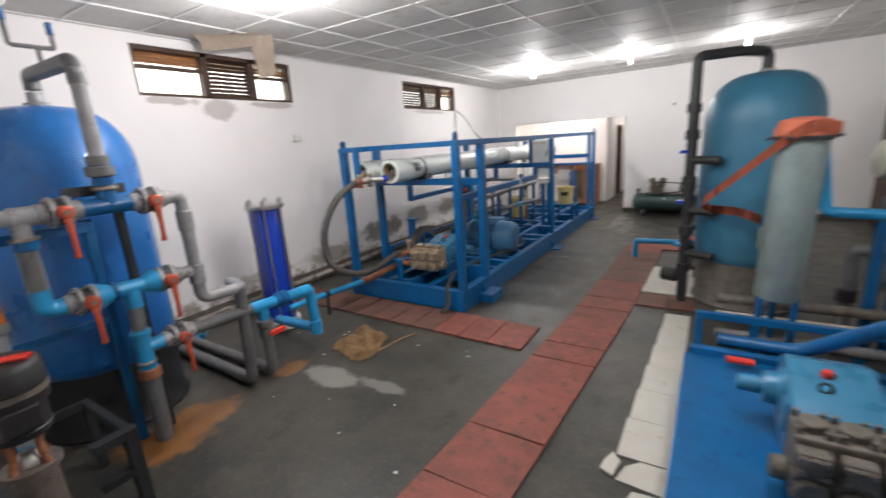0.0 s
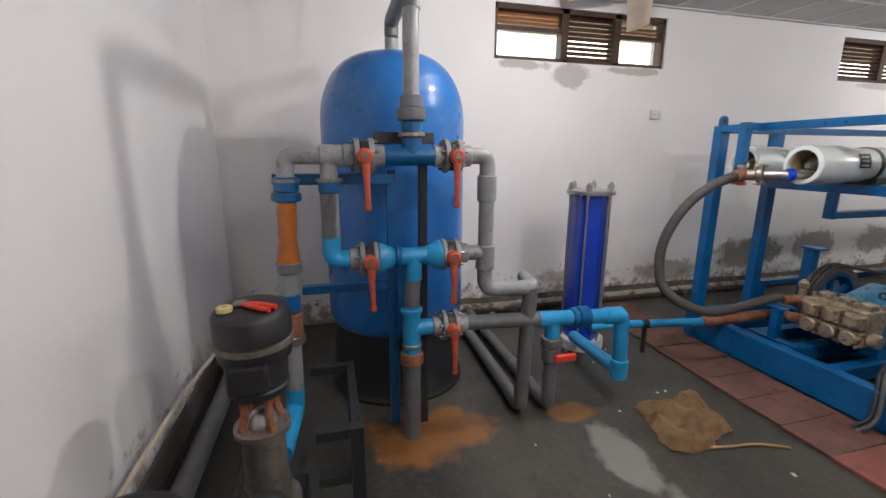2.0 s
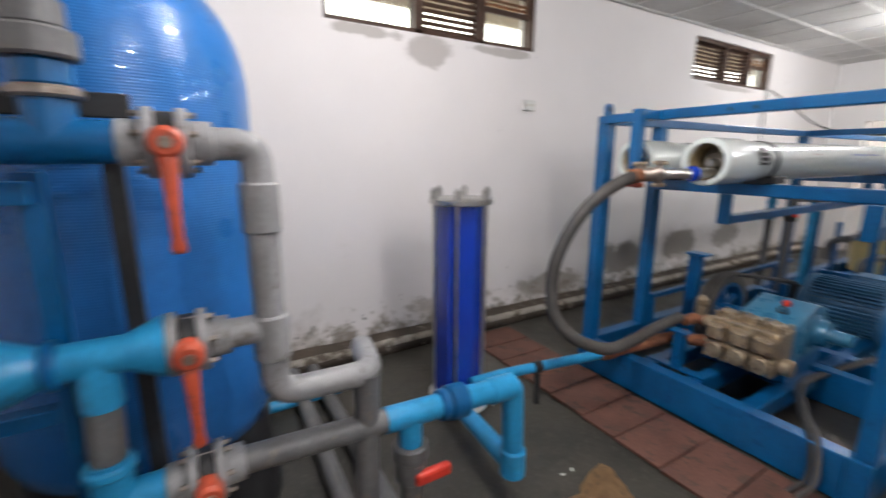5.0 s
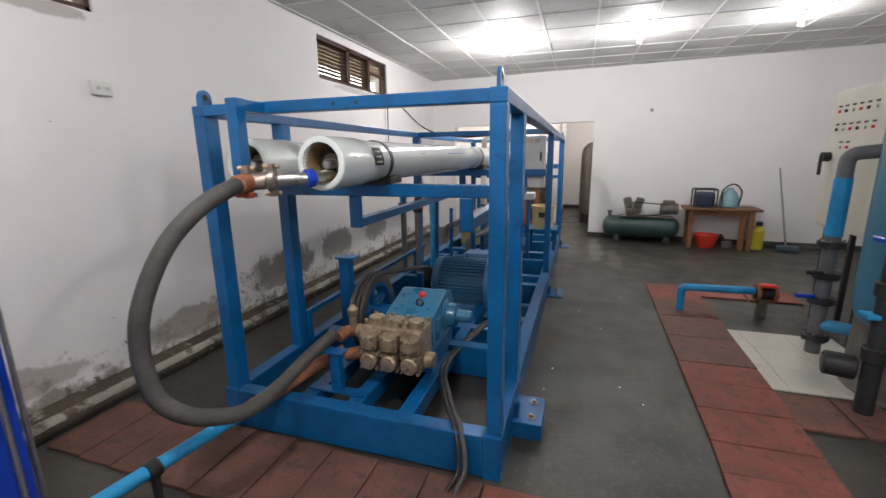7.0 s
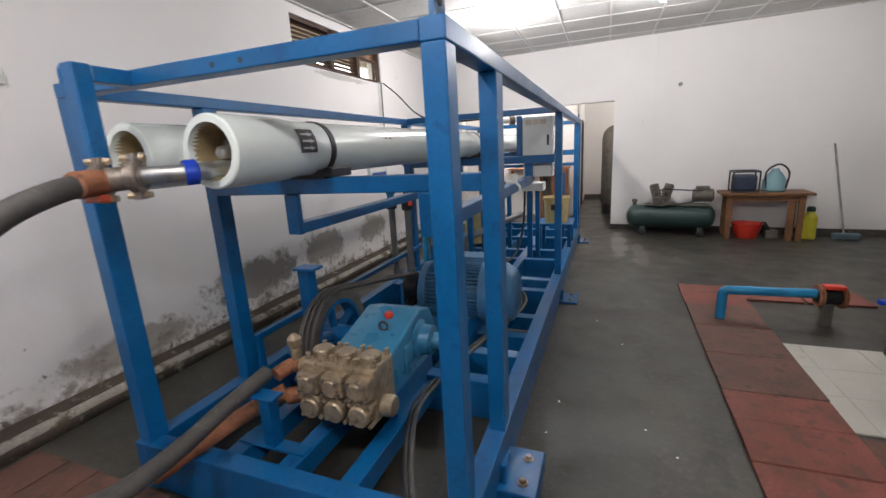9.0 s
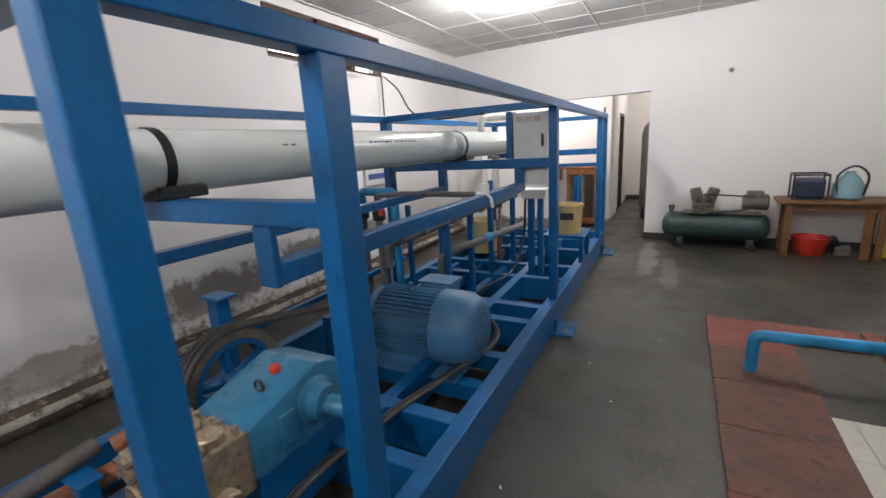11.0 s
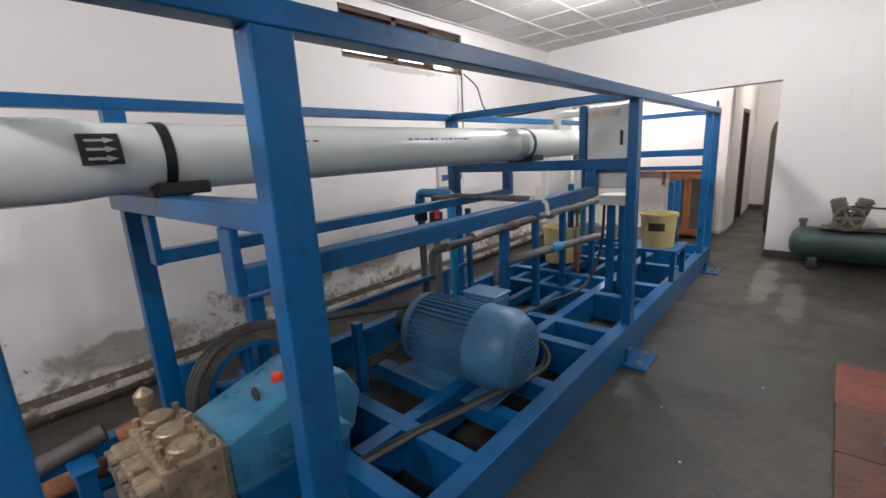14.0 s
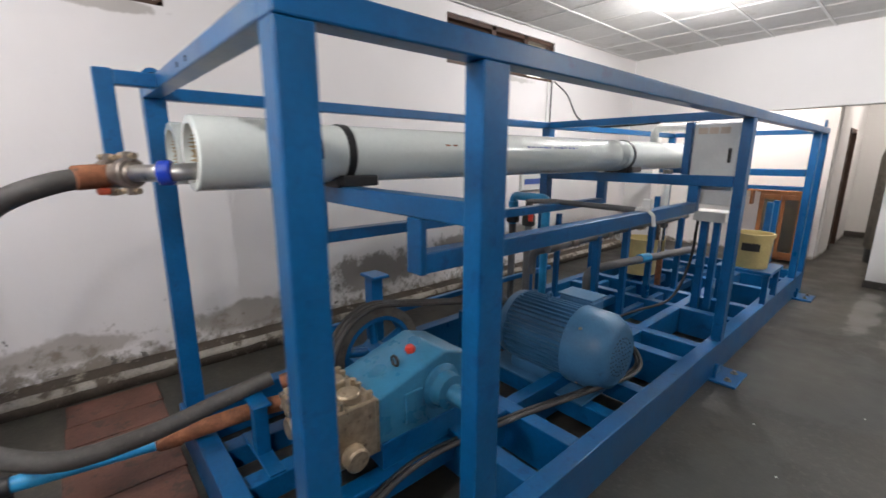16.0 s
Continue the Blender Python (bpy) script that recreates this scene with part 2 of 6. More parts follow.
CYAN = surf("cyan_pvc", (0.02, 0.28, 0.55), 0.34, var=0.15, scale=8, second=(0.03, 0.17, 0.3), amount=0.38)
ORANGE = surf("orange_plastic", (0.5, 0.08, 0.035), 0.42, var=0.2, scale=14, second=(0.26, 0.07, 0.04), amount=0.42)
REDP = surf("red_plastic", (0.68, 0.045, 0.025), 0.38, var=0.1)
AMBER = surf("amber_plastic", (0.42, 0.13, 0.025), 0.25, var=0.15, scale=9)
BLACK = surf("black_rubber", (0.016, 0.016, 0.017), 0.5, var=0.25, scale=10)
BLACKM = surf("black_dusty_metal", (0.022, 0.023, 0.025), 0.45, var=0.3, scale=8, second=(0.11, 0.105, 0.1), amount=0.36)
HOSE = surf("grey_hose", (0.065, 0.06, 0.056), 0.6, var=0.2, scale=12, second=(0.12, 0.105, 0.09), amount=0.4, bump=0.15)
STEEL = surf("steel", (0.5, 0.49, 0.47), 0.32, 0.9, var=0.15, scale=14)
STEEL_D = surf("stained_steel", (0.3, 0.255, 0.22), 0.4, 0.75, var=0.25, scale=14, second=(0.16, 0.1, 0.06), amount=0.42)
BRASS = surf("old_brass", (0.40, 0.315, 0.215), 0.42, 0.55, var=0.3, scale=16, second=(0.17, 0.12, 0.08), amount=0.44, bump=0.25)
RUST = surf("rusty_iron", (0.3, 0.12, 0.06), 0.75, 0.2, var=0.3, scale=12, second=(0.13, 0.07, 0.05), amount=0.45, bump=0.3)
VESSEL = surf("white_fibreglass", (0.74, 0.79, 0.75), 0.2, var=0.04, scale=2, bump=0.03, coat=0.5)
VESSEL_IN = surf("vessel_inner", (0.36, 0.27, 0.14), 0.45, var=0.2, scale=10)
SMOKE = surf("grey_band", (0.36, 0.40, 0.385), 0.3, var=0.05)
REDTILE = surf("red_floor_cover", (0.215, 0.066, 0.048), 0.72, var=0.22, scale=5, second=(0.13, 0.055, 0.04), amount=0.47, bump=0.3)
BROWNTILE = surf("brown_floor_cover", (0.14, 0.062, 0.044), 0.7, var=0.25, scale=5, second=(0.075, 0.045, 0.034), amount=0.47, bump=0.3)
WTILE = surf("white_floor_tile", (0.55, 0.525, 0.46), 0.35, var=0.08, scale=3, second=(0.42, 0.34, 0.2), amount=0.38)
BEIGE = surf("beige_enamel", (0.56, 0.53, 0.44), 0.4, var=0.05, scale=3)
WHITEP = surf("white_plastic", (0.7, 0.7, 0.67), 0.4, var=0.06)
SACK = surf("jute_sack", (0.36, 0.22, 0.11), 0.95, var=0.25, scale=12, bump=0.6, fine=160, second=(0.2, 0.14, 0.085), amount=0.42)
WOOD = surf("varnished_wood", (0.3, 0.115, 0.04), 0.45, var=0.3, scale=7)
TIMBER = surf("brown_timber", (0.17, 0.075, 0.03), 0.55, var=0.3, scale=7)
WOOD_D = surf("dark_door_wood", (0.07, 0.035, 0.022), 0.5, var=0.3, scale=7)
YELLOW = surf("yellow_tub", (0.56, 0.45, 0.2), 0.4, var=0.12)
GREEN_D = surf("dark_green_enamel", (0.022, 0.052, 0.048), 0.42, var=0.25, scale=6, second=(0.08, 0.085, 0.08), amount=0.38)
IRON = surf("grimy_cast_iron", (0.14, 0.125, 0.105), 0.6, 0.3, var=0.3, scale=14, second=(0.22, 0.17, 0.12), amount=0.43)
INK = surf("dark_ink", (0.03, 0.026, 0.025), 0.6)
INKB = surf("blue_ink", (0.06, 0.11, 0.35), 0.6)
GLASS = see_through("cup_glass", (0.8, 0.85, 0.85))
BULB = glow("bulb_glow", (0.95, 0.97, 1.0), 14)
PANE = see_through("dusty_pane", (0.9, 0.92, 0.9), 0.12)


# ---- mesh helpers ----
ORIGIN = {}


def thing(name, at, label, category, group="", kind=""):
    e = new(name)
    e.location = at
    e.empty_display_size = 0.1
    ORIGIN[e.name] = Vector(at)
    return tagged(e, label, category, group, kind)


def part(name, bm, material, parent=None, label=""):
    """Links a bmesh drawn in world metres as one mesh object under its parent."""
    me = bpy.data.meshes.new(name)
    o = ORIGIN.get(parent.name, Vector()) if parent else Vector()
    if parent:
        bm.transform(Matrix.Translation(-o))
    bmesh.ops.recalc_face_normals(bm, faces=bm.faces)
    bm.to_mesh(me)
    bm.free()
    me.materials.append(material)
    ob = new(name, me)
    if parent:
        ob.parent = parent
        ORIGIN[ob.name] = o
    return tagged(ob, label) if label else ob


def structure(name, bm, material, label, category):
    return tagged(part(name, bm, material), label, category, "", "structure")


def box(x0, y0, z0, x1, y1, z1, bev=0.004, bm=None):
    own = bmesh.new()
    r = bmesh.ops.create_cube(own, size=1)
    bmesh.ops.transform(own, matrix=Matrix.Translation(((x0 + x1) / 2, (y0 + y1) / 2, (z0 + z1) / 2)) @ Matrix.Diagonal((x1 - x0, y1 - y0, z1 - z0, 1)), verts=r["verts"])
    if bev:
        bmesh.ops.bevel(own, geom=own.edges[:], offset=min(bev, 0.45 * min(x1 - x0, y1 - y0, z1 - z0)), segments=2, affect="EDGES", profile=0.5)
    return merge(bm, own)


def merge(bm, own):
    if bm is None:
        return own
    me = bpy.data.meshes.new("tmp")
    own.to_mesh(me)
    own.free()
    bm.from_mesh(me)
    bpy.data.meshes.remove(me)
    return bm


def smooth_all(bm, angle=40):
    for f in bm.faces:
        f.smooth = True
    for e in bm.edges:
        if len(e.link_faces) == 2 and e.calc_face_angle(0) > radians(angle):
            e.smooth = False
    return bm


def turn_profile(profile, axis_from, axis_dir, seg=32, bm=None, closed=True):
    """Solid of revolution: profile of (along, radius) about an axis."""
    own = bmesh.new()
    d = Vector(axis_dir).normalized()
    q = Vector((0, 0, 1)).rotation_difference(d)
    rings = []
    for a, r in profile:
        ring = [own.verts.new(Vector(axis_from) + q @ Vector((r * math.cos(2 * math.pi * k / seg), r * math.sin(2 * math.pi * k / seg), a))) for k in range(seg)]
        rings.append(ring)
    for A, B in zip(rings, rings[1:]):
        for k in range(seg):
            own.faces.new((A[k], A[(k + 1) % seg], B[(k + 1) % seg], B[k]))
    if closed:
        own.faces.new(rings[0][::-1])
        own.faces.new(rings[-1])
    bmesh.ops.recalc_face_normals(own, faces=own.faces)
    return merge(bm, smooth_all(own))


def rod(p, q, r, seg=20, bm=None, bev=0.0):
    p, q = Vector(p), Vector(q)
    L = (q - p).length
    prof = [(0, r), (L, r)] if not bev else [(0, r - bev), (bev, r), (L - bev, r), (L, r - bev)]
    return turn_profile(prof, p, q - p, seg, bm)


def rounded(pts, bend, n=6):
    pts = [Vector(p) for p in pts]
    out = [pts[0]]
    for a, b, c in zip(pts, pts[1:], pts[2:]):
        u, v = (a - b), (c - b)
        k = min(bend, 0.49 * u.length, 0.49 * v.length)
        s, e = b + u.normalized() * k, b + v.normalized() * k
        for i in range(n + 1):
            t = i / n
            out.append(s * (1 - t) ** 2 + b * 2 * t * (1 - t) + e * t * t)
    out.append(pts[-1])
    return out


def pipe(pts, r, bend=0.05, seg=16, bm=None, n=6):
    """A round tube swept along a line with rounded bends."""
    own = bmesh.new()
    line = rounded(pts, bend, n) if len(pts) > 2 else [Vector(p) for p in pts]
    clean = [line[0]]
    for p in line[1:]:
        if (p - clean[-1]).length > 1e-4:
            clean.append(p)
    line = clean
    t0 = (line[1] - line[0]).normalized()
    side = t0.orthogonal().normalized()
    rings = []
    for i, p in enumerate(line):
        t = (line[min(i + 1, len(line) - 1)] - line[max(i - 1, 0)]).normalized()
        side = (side - t * side.dot(t)).normalized()
        other = t.cross(side)
        rings.append([own.verts.new(p + r * (math.cos(2 * math.pi * k / seg) * side + math.sin(2 * math.pi * k / seg) * other)) for k in range(seg)])
    for A, B in zip(rings, rings[1:]):
        for k in range(seg):
            own.faces.new((A[k], A[(k + 1) % seg], B[(k + 1) % seg], B[k]))
    own.faces.new(rings[0][::-1])
    own.faces.new(rings[-1])
    bmesh.ops.recalc_face_normals(own, faces=own.faces)
    return merge(bm, smooth_all(own))


def curve_line(ctrl, n=10):
    """Points of a smooth line through the control points."""
    P = [Vector(p) for p in ctrl]
    P = [2 * P[0] - P[1]] + P + [2 * P[-1] - P[-2]]
    out = []
    for a, b, c, d in zip(P, P[1:], P[2:], P[3:]):
        for i in range(n):
            t = i / n
            out.append(0.5 * ((2 * b) + (c - a) * t + (2 * a - 5 * b + 4 * c - d) * t * t + (3 * b - a - 3 * c + d) * t ** 3))
    out.append(P[-2])
    return out


def cable(ctrl, r, seg=10, n=10):
    return pipe(curve_line(ctrl, n), r, bend=0.0001, seg=seg, n=1)


# ---- the room ----
X0, X1, Y0, Y1, H = -4.51, 2.85, -0.32, 10.53, 3.07
YB = -2.4


def holed_wall(name, axis, at, thick, a0, a1, z0, z1, holes, material, label):
    """A wall along y (axis 'x') or along x (axis 'y') with openings (a0, a1, z0, z1) through it, built from solid pieces."""
    bm = bmesh.new()
    cuts = sorted({a0, a1, *[h[0] for h in holes], *[h[1] for h in holes]})
    for s, e in zip(cuts, cuts[1:]):
        spans, zz = [], z0
        for h in sorted([h for h in holes if h[0] <= s + 1e-6 and h[1] >= e - 1e-6], key=lambda h: h[2]):
            if h[2] > zz:
                spans.append((zz, h[2]))
            zz = h[3]
        if zz < z1:
            spans.append((zz, z1))
        for lo, hi in spans:
            if axis == "x":
                box(min(at, at + thick), s, lo, max(at, at + thick), e, hi, 0, bm)
            else:
                box(s, min(at, at + thick), lo, e, max(at, at + thick), hi, 0, bm)
    return structure(name, bm, material, label, "wall")


WIN = [(2.13, 4.03), (6.53, 8.43)]
WZ0, WZ1 = 2.49, 2.975
structure("floor", box(X0 - 0.3, YB - 0.3, -0.15, X1 + 0.3, 16.2, 0, 0), FLOOR, "grey worn concrete floor with dust, rust stains, painted skid shade and reflections", "floor")
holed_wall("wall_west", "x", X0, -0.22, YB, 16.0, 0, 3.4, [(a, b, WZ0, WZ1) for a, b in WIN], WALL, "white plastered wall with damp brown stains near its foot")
END = Matrix.Translation((-1.31, 10.47, 0)) @ Matrix.Rotation(radians(-4.8), 4, "Z") @ Matrix.Translation((1.31, -10.53, 0))


def on_end_wall(ob):
    """Sets a thing drawn along y = Y1 against the end wall, which runs askew to the room."""
    ob.matrix_world = END @ Matrix.Translation(ob.location)
    return ob


on_end_wall(holed_wall("wall_north", "y", Y1, 0.2, X0 - 0.2, X1 + 0.2, 0, 3.4, [(-4.05, -1.31, -0.01, 2.15)], WALL_FAR, "white plastered end wall with a wide opening"))
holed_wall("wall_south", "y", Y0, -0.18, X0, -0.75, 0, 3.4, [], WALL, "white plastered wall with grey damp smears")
holed_wall("wall_east", "x", X1, 0.2, YB, 16.0, 0, 3.4, [], WALL_FAR, "plain white plastered side wall")
holed_wall("wall_back", "y", YB, -0.2, X0, X1 + 0.2, 0, 3.4, [], WALL_FAR, "plain white plastered rear wall")
holed_wall("wall_annex", "y", 11.75, 0.15, X0, -1.97, 0, 3.0, [], WALL_FAR, "white wall of the room behind the opening")
holed_wall("wall_corridor", "x", -1.95, -0.15, 11.9, 15.0, 0, 3.0, [(12.95, 13.75, -0.01, 2.0)], WALL_FAR, "white corridor wall with a doorway")
holed_wall("wall_corridor_end", "y", 15.0, 0.2, X0, X1, 0, 3.0, [], WALL_FAR, "white wall closing the corridor")
structure("ceiling_annex", box(X0, Y1 + 0.2, 2.75, X1, 15.0, 2.85, 0), WALL_FAR, "plain white ceiling behind the opening", "ceiling")

# ceiling: boards between bars, with one board missing and its torn rest hanging
HOLE = (-4.25, 2.55)


YC = 10.85


def build_ceiling():
    boards = bmesh.new()
    box(X0, YB, H + 0.25, X1, YC, H + 0.3, 0, boards)
    gx = [X0 + 0.05 + 0.61 * i for i in range(13)]
    gy = [YB + 0.35 + 0.61 * j for j in range(22)]
    for x in [X0 - 0.55] + gx:
        for y in [YB - 0.25] + gy:
            if x + 0.01 < HOLE[0] + 0.3 < x + 0.6 and y < HOLE[1] + 0.3 < y + 0.61:
                continue
            xa, xb, ya, yb = max(x, X0), min(x + 0.61, X1), max(y, YB), min(y + 0.61, YC)
            if xb - xa < 0.03 or yb - ya < 0.03:
                continue
            n = 5
            sag = random.uniform(0.0, 0.012)
            grid = [[boards.verts.new((xa + (xb - xa) * i / n, ya + (yb - ya) * j / n, H + 0.006 - sag * math.sin(math.pi * i / n) * math.sin(math.pi * j / n))) for j in range(n + 1)] for i in range(n + 1)]
            for i in range(n):
                for j in range(n):
                    boards.faces.new((grid[i][j], grid[i][j + 1], grid[i + 1][j + 1], grid[i + 1][j]))
    for f in boards.faces:
        f.smooth = True
    ob = structure("ceiling", boards, CEIL, "grey-white suspended ceiling boards, sagging and stained", "ceiling")
    bars = bmesh.new()
    for x in gx:
        box(x - 0.013, YB, H - 0.006, x + 0.013, YC, H + 0.004, 0, bars)
    for y in gy:
        if y < YC:
            box(X0, y - 0.012, H - 0.003, X1, y + 0.012, H + 0.003, 0, bars)
    structure("ceiling_grid", bars, TBAR, "white painted metal ceiling bars in a square grid", "ceiling")
    return ob


build_ceiling()


def torn_flap(corners, name):
    bm = bmesh.new()
    a, b, c, d = [Vector(v) for v in corners]
    n = 6
    g = [[None] * (n + 1) for _ in range(n + 1)]
    for i in range(n + 1):
        for j in range(n + 1):
            u, v = i / n, j / n
            p = a * (1 - u) * (1 - v) + b * u * (1 - v) + c * u * v + d * (1 - u) * v
            p += Vector((0.02 * math.sin(3 * v + u), 0.015 * math.sin(5 * u), 0.03 * math.sin(math.pi * v)))
            g[i][j] = bm.verts.new(p)
    for i in range(n):
        for j in range(n):
            bm.faces.new((g[i][j], g[i + 1][j], g[i + 1][j + 1], g[i][j + 1]))
    bmesh.ops.solidify(bm, geom=bm.faces[:], thickness=0.008)
    t = part(name, smooth_all(bm), CARD)
    return tagged(t, "torn beige ceiling board hanging from the grid", "ceiling board", "torn ceiling boards")


torn_flap([(-4.0, 3.1, 3.06), (-3.68, 3.16, 3.06), (-3.85, 3.3, 2.70), (-4.08, 3.22, 2.68)], "torn_ceiling_board")
torn_flap([(-4.2, 2.6, 3.06), (-3.7, 3.05, 3.06), (-3.85, 3.1, 2.97), (-4.25, 2.72, 2.93)], "torn_ceiling_board")

on_end_wall(structure("baseboard", box(-1.31, Y1 - 0.015, 0, X1, Y1, 0.09, 0.003), SKIRT, "dark painted skirting along the end wall", "baseboard"))
on_end_wall(structure("baseboard_opening", box(-1.325, Y1 - 0.015, 0, -1.31, Y1 + 0.2, 0.09, 0.002), SKIRT, "dark skirting round the opening", "baseboard"))
structure("baseboard_south", box(X0 + 0.16, Y0, 0, -0.75, Y0 + 0.02, 0.16, 0.004), SKIRT, "dark grimy skirting along the wall", "baseboard")
structure("baseboard_corridor", box(-1.95, 14.985, 0, X1, 15.0, 0.1, 0.003), SKIRT, "dark skirting at the corridor's end", "baseboard")


def build_curb():
    """A low uneven mortar curb along the foot of the long wall."""
    bm = bmesh.new()
    rows = []
    for j in range(81):
        y = 1.6 + (Y1 - 1.6) * j / 80
        k = noise.noise((0, y * 3, 0)) * 0.018
        w, h = 0.14 + k, 0.10 + k * 0.6
        rows.append([bm.verts.new((X0 + dx, y, z)) for dx, z in ((0, h + 0.03), (w - 0.03, h), (w, h - 0.02), (w + 0.01, 0), (0, 0))])
    for A, B in zip(rows, rows[1:]):
        for i in range(4):
            bm.faces.new((A[i], A[i + 1], B[i + 1], B[i]))
    structure("curb", smooth_all(bm, 50), CURB, "low dirty mortar curb along the stained wall", "curb")

    lip = bmesh.new()
    rows = []
    for j in range(161):
        y = 1.6 + (Y1 - 1.6) * j / 160
        k = noise.noise((0, y * 3, 0)) * 0.018
        w, h = 0.14 + k, 0.10 + k * 0.6
        g = 0.012 + 0.01 * noise.noise((3, y * 9, 0))
        rows.append([lip.verts.new((X0 + dx, y, z)) for dx, z in ((w - 0.03 - g, h + 0.004), (w - 0.02, h + 0.006), (w + 0.004, h - 0.02), (w + 0.004, h - 0.024 - g))])
    for A, B in zip(rows, rows[1:]):
        for i in range(3):
            lip.faces.new((A[i], A[i + 1], B[i + 1], B[i]))
    structure("curb_lip", smooth_all(lip, 60), CURB_LIP, "pale worn paint edge along the curb", "curb")


build_curb()


def build_window(n, y0, y1):
    w = thing("window_%d" % n, (X0, (y0 + y1) / 2, WZ0), "wide high window with louvres and dusty panes in a dark frame", "window", "high windows", "structure")
    xo, xi = X0 - 0.13, X0 - 0.02
    part("window_frame", box(xo, y0, WZ1 - 0.045, xi, y1, WZ1), WOOD_D, w)
    part("window_frame", box(xo, y0, WZ0, xi, y1, WZ0 + 0.035), WOOD_D, w)
    cuts = [y0, y0 + 0.035, y0 + (y1 - y0) * 0.37, y0 + (y1 - y0) * 0.41, y0 + (y1 - y0) * 0.68, y0 + (y1 - y0) * 0.72, y1 - 0.035, y1]
    for a, b in ((0, 1), (2, 3), (4, 5), (6, 7)):
        part("window_frame", box(xo, cuts[a], WZ0, xi, cuts[b], WZ1), WOOD_D, w)
    lo, hi = WZ0 + 0.035, WZ1 - 0.045
    spans = [(cuts[1], cuts[2]), (cuts[3], cuts[4]), (cuts[5], cuts[6])]
    for k, (a, b) in enumerate(spans):
        louvred = k == 1 or (n == 2 and k == 0)
        if louvred:
            for i in range(9):
                z = lo + (hi - lo) * (i + 0.5) / 9
                bm = box(-0.035, a + 0.005, -0.004, 0.035, b - 0.005, 0.004, 0.001)
                bm.transform(Matrix.Translation((X0 - 0.07, 0, z)) @ Matrix.Rotation(radians(38), 4, "Y"))
                part("slat", bm, WOOD_D, w)
        else:
            p = part("pane", box(X0 - 0.075, a, lo, X0 - 0.069, b, hi, 0), PANE, w)
            p.visible_shadow = False
            part("rail", box(X0 - 0.09, a, lo + (hi - lo) * 0.58, X0 - 0.05, b, lo + (hi - lo) * 0.68), WOOD_D, w)
            for q in range(2 if k == 2 else 3):
                zz = lo + (hi - lo) * (0.72 + 0.09 * q)
                bm = box(-0.03, a + 0.004, -0.003, 0.03, b - 0.004, 0.003, 0.001)
                bm.transform(Matrix.Translation((X0 - 0.1, 0, zz + 0.02)) @ Matrix.Rotation(radians(40), 4, "Y"))
                part("slat", bm, WOOD, w)


for i, (a, b) in enumerate(WIN):
    build_window(i + 1, a, b)

structure("backdrop", box(-14.1, -20, -0.3, -14, 30, 9, 0), glow("hazy_daylight", (1.0, 0.97, 0.88), 3.2), "bright hazy daylight beyond the windows", "backdrop")
# bright ground and eaves outside the high windows
structure("ground", box(-60, -40, -0.4, X0 - 0.25, 60, -0.3, 0), surf("dry_ground", (0.3, 0.27, 0.2), 0.9), "pale dry ground outside the windows", "ground")
structure("eaves", box(X0 - 1.1, YB, 3.02, X0 - 0.22, 16, 3.08, 0), surf("roof_timber", (0.3, 0.24, 0.18), 0.8), "weathered roof eaves over the windows", "eaves")


def build_bulb(x, y, top):
    t = thing("ceiling_lamp", (x, y, top), "glowing white spiral bulb in a ceiling holder, some of them added unseen", "lamp", "ceiling bulbs")
    part("holder", turn_profile([(0, 0.05), (0.02, 0.05), (0.03, 0.028), (0.07, 0.026)], (x, y, top - 0.003), (0, 0, -1)), WHITEP, t)
    pts = [(x + 0.022 * math.cos(a), y + 0.022 * math.sin(a), top - 0.075 - 0.09 * a / 18.8) for a in [0.5 * i for i in range(38)]]
    ob = part("bulb", pipe(pts, 0.0075, 0.001, 8, n=1), BULB, t, "glowing spiral tube")
    ob.visible_shadow = False


for bx, by in BULBS:
    build_bulb(bx, by, H)
# Made-up bulbs to go with the two added annex lights.
for bx, by in ((-2.9, 11.1), (-0.9, 13.4)):
    build_bulb(bx, by, 2.755)

# ---- the blue membrane skid ----
SX0, SX1, SY0, SY1 = -3.47, -1.81, 3.67, 9.72
PIVOT = Vector((-2.64, 3.7, 0))
SKEW = radians(-0.2)


def skewed(ob):
    """Turns a thing of the skid with the whole skid, which stands slightly askew in the room."""
    v = Matrix.Rotation(SKEW, 4, "Z") @ (ob.location - PIVOT)
    ob.location = v + PIVOT
    ob.rotation_euler = (0, 0, SKEW)
    return ob


skid = thing("membrane_skid", (-2.64, 6.6, 0), "blue painted steel frame skid standing on the concrete floor", "machine frame")


def beam(name, x0, y0, z0, x1, y1, z1, mat=None, bev=0.005):
    return part(name, box(x0, y0, z0, x1, y1, z1, bev), mat or BLUE, skid)


BT = 0.24
beam("base_beam", SX1 - 0.09, SY0, 0, SX1, SY1, BT)
beam("base_beam", SX0, SY0, 0, SX0 + 0.09, SY1, BT)
beam("base_beam", -2.36, 4.72, 0.02, -2.28, SY1 - 0.1, BT - 0.004)
for y in (SY0, 4.62, 4.95, 6.22, 6.55, 7.3, 7.75, 8.5, 9.1, SY1 - 0.1):
    beam("cross_beam", SX0 + 0.09, y, 0.01, SX1 - 0.09, y + 0.09, BT - 0.003)
for x in (-2.98, -2.68, -2.36):
    beam("pump_rail", x - 0.045, SY0 + 0.09, 0.1, x + 0.045, 4.62, 0.205)
for y in (5.42, 5.8):
    beam("motor_rail", -3.15, y, 0.04, -1.9, y + 0.09, 0.15)
beam("motor_plate", -2.85, 5.4, 0.15, -2.1, 5.92, 0.164, MOTOR)
for x in (-3.2, -2.9, -2.62):
    beam("tray_rail", x - 0.03, 6.64, 0.12, x + 0.03, 9.62, 0.2)
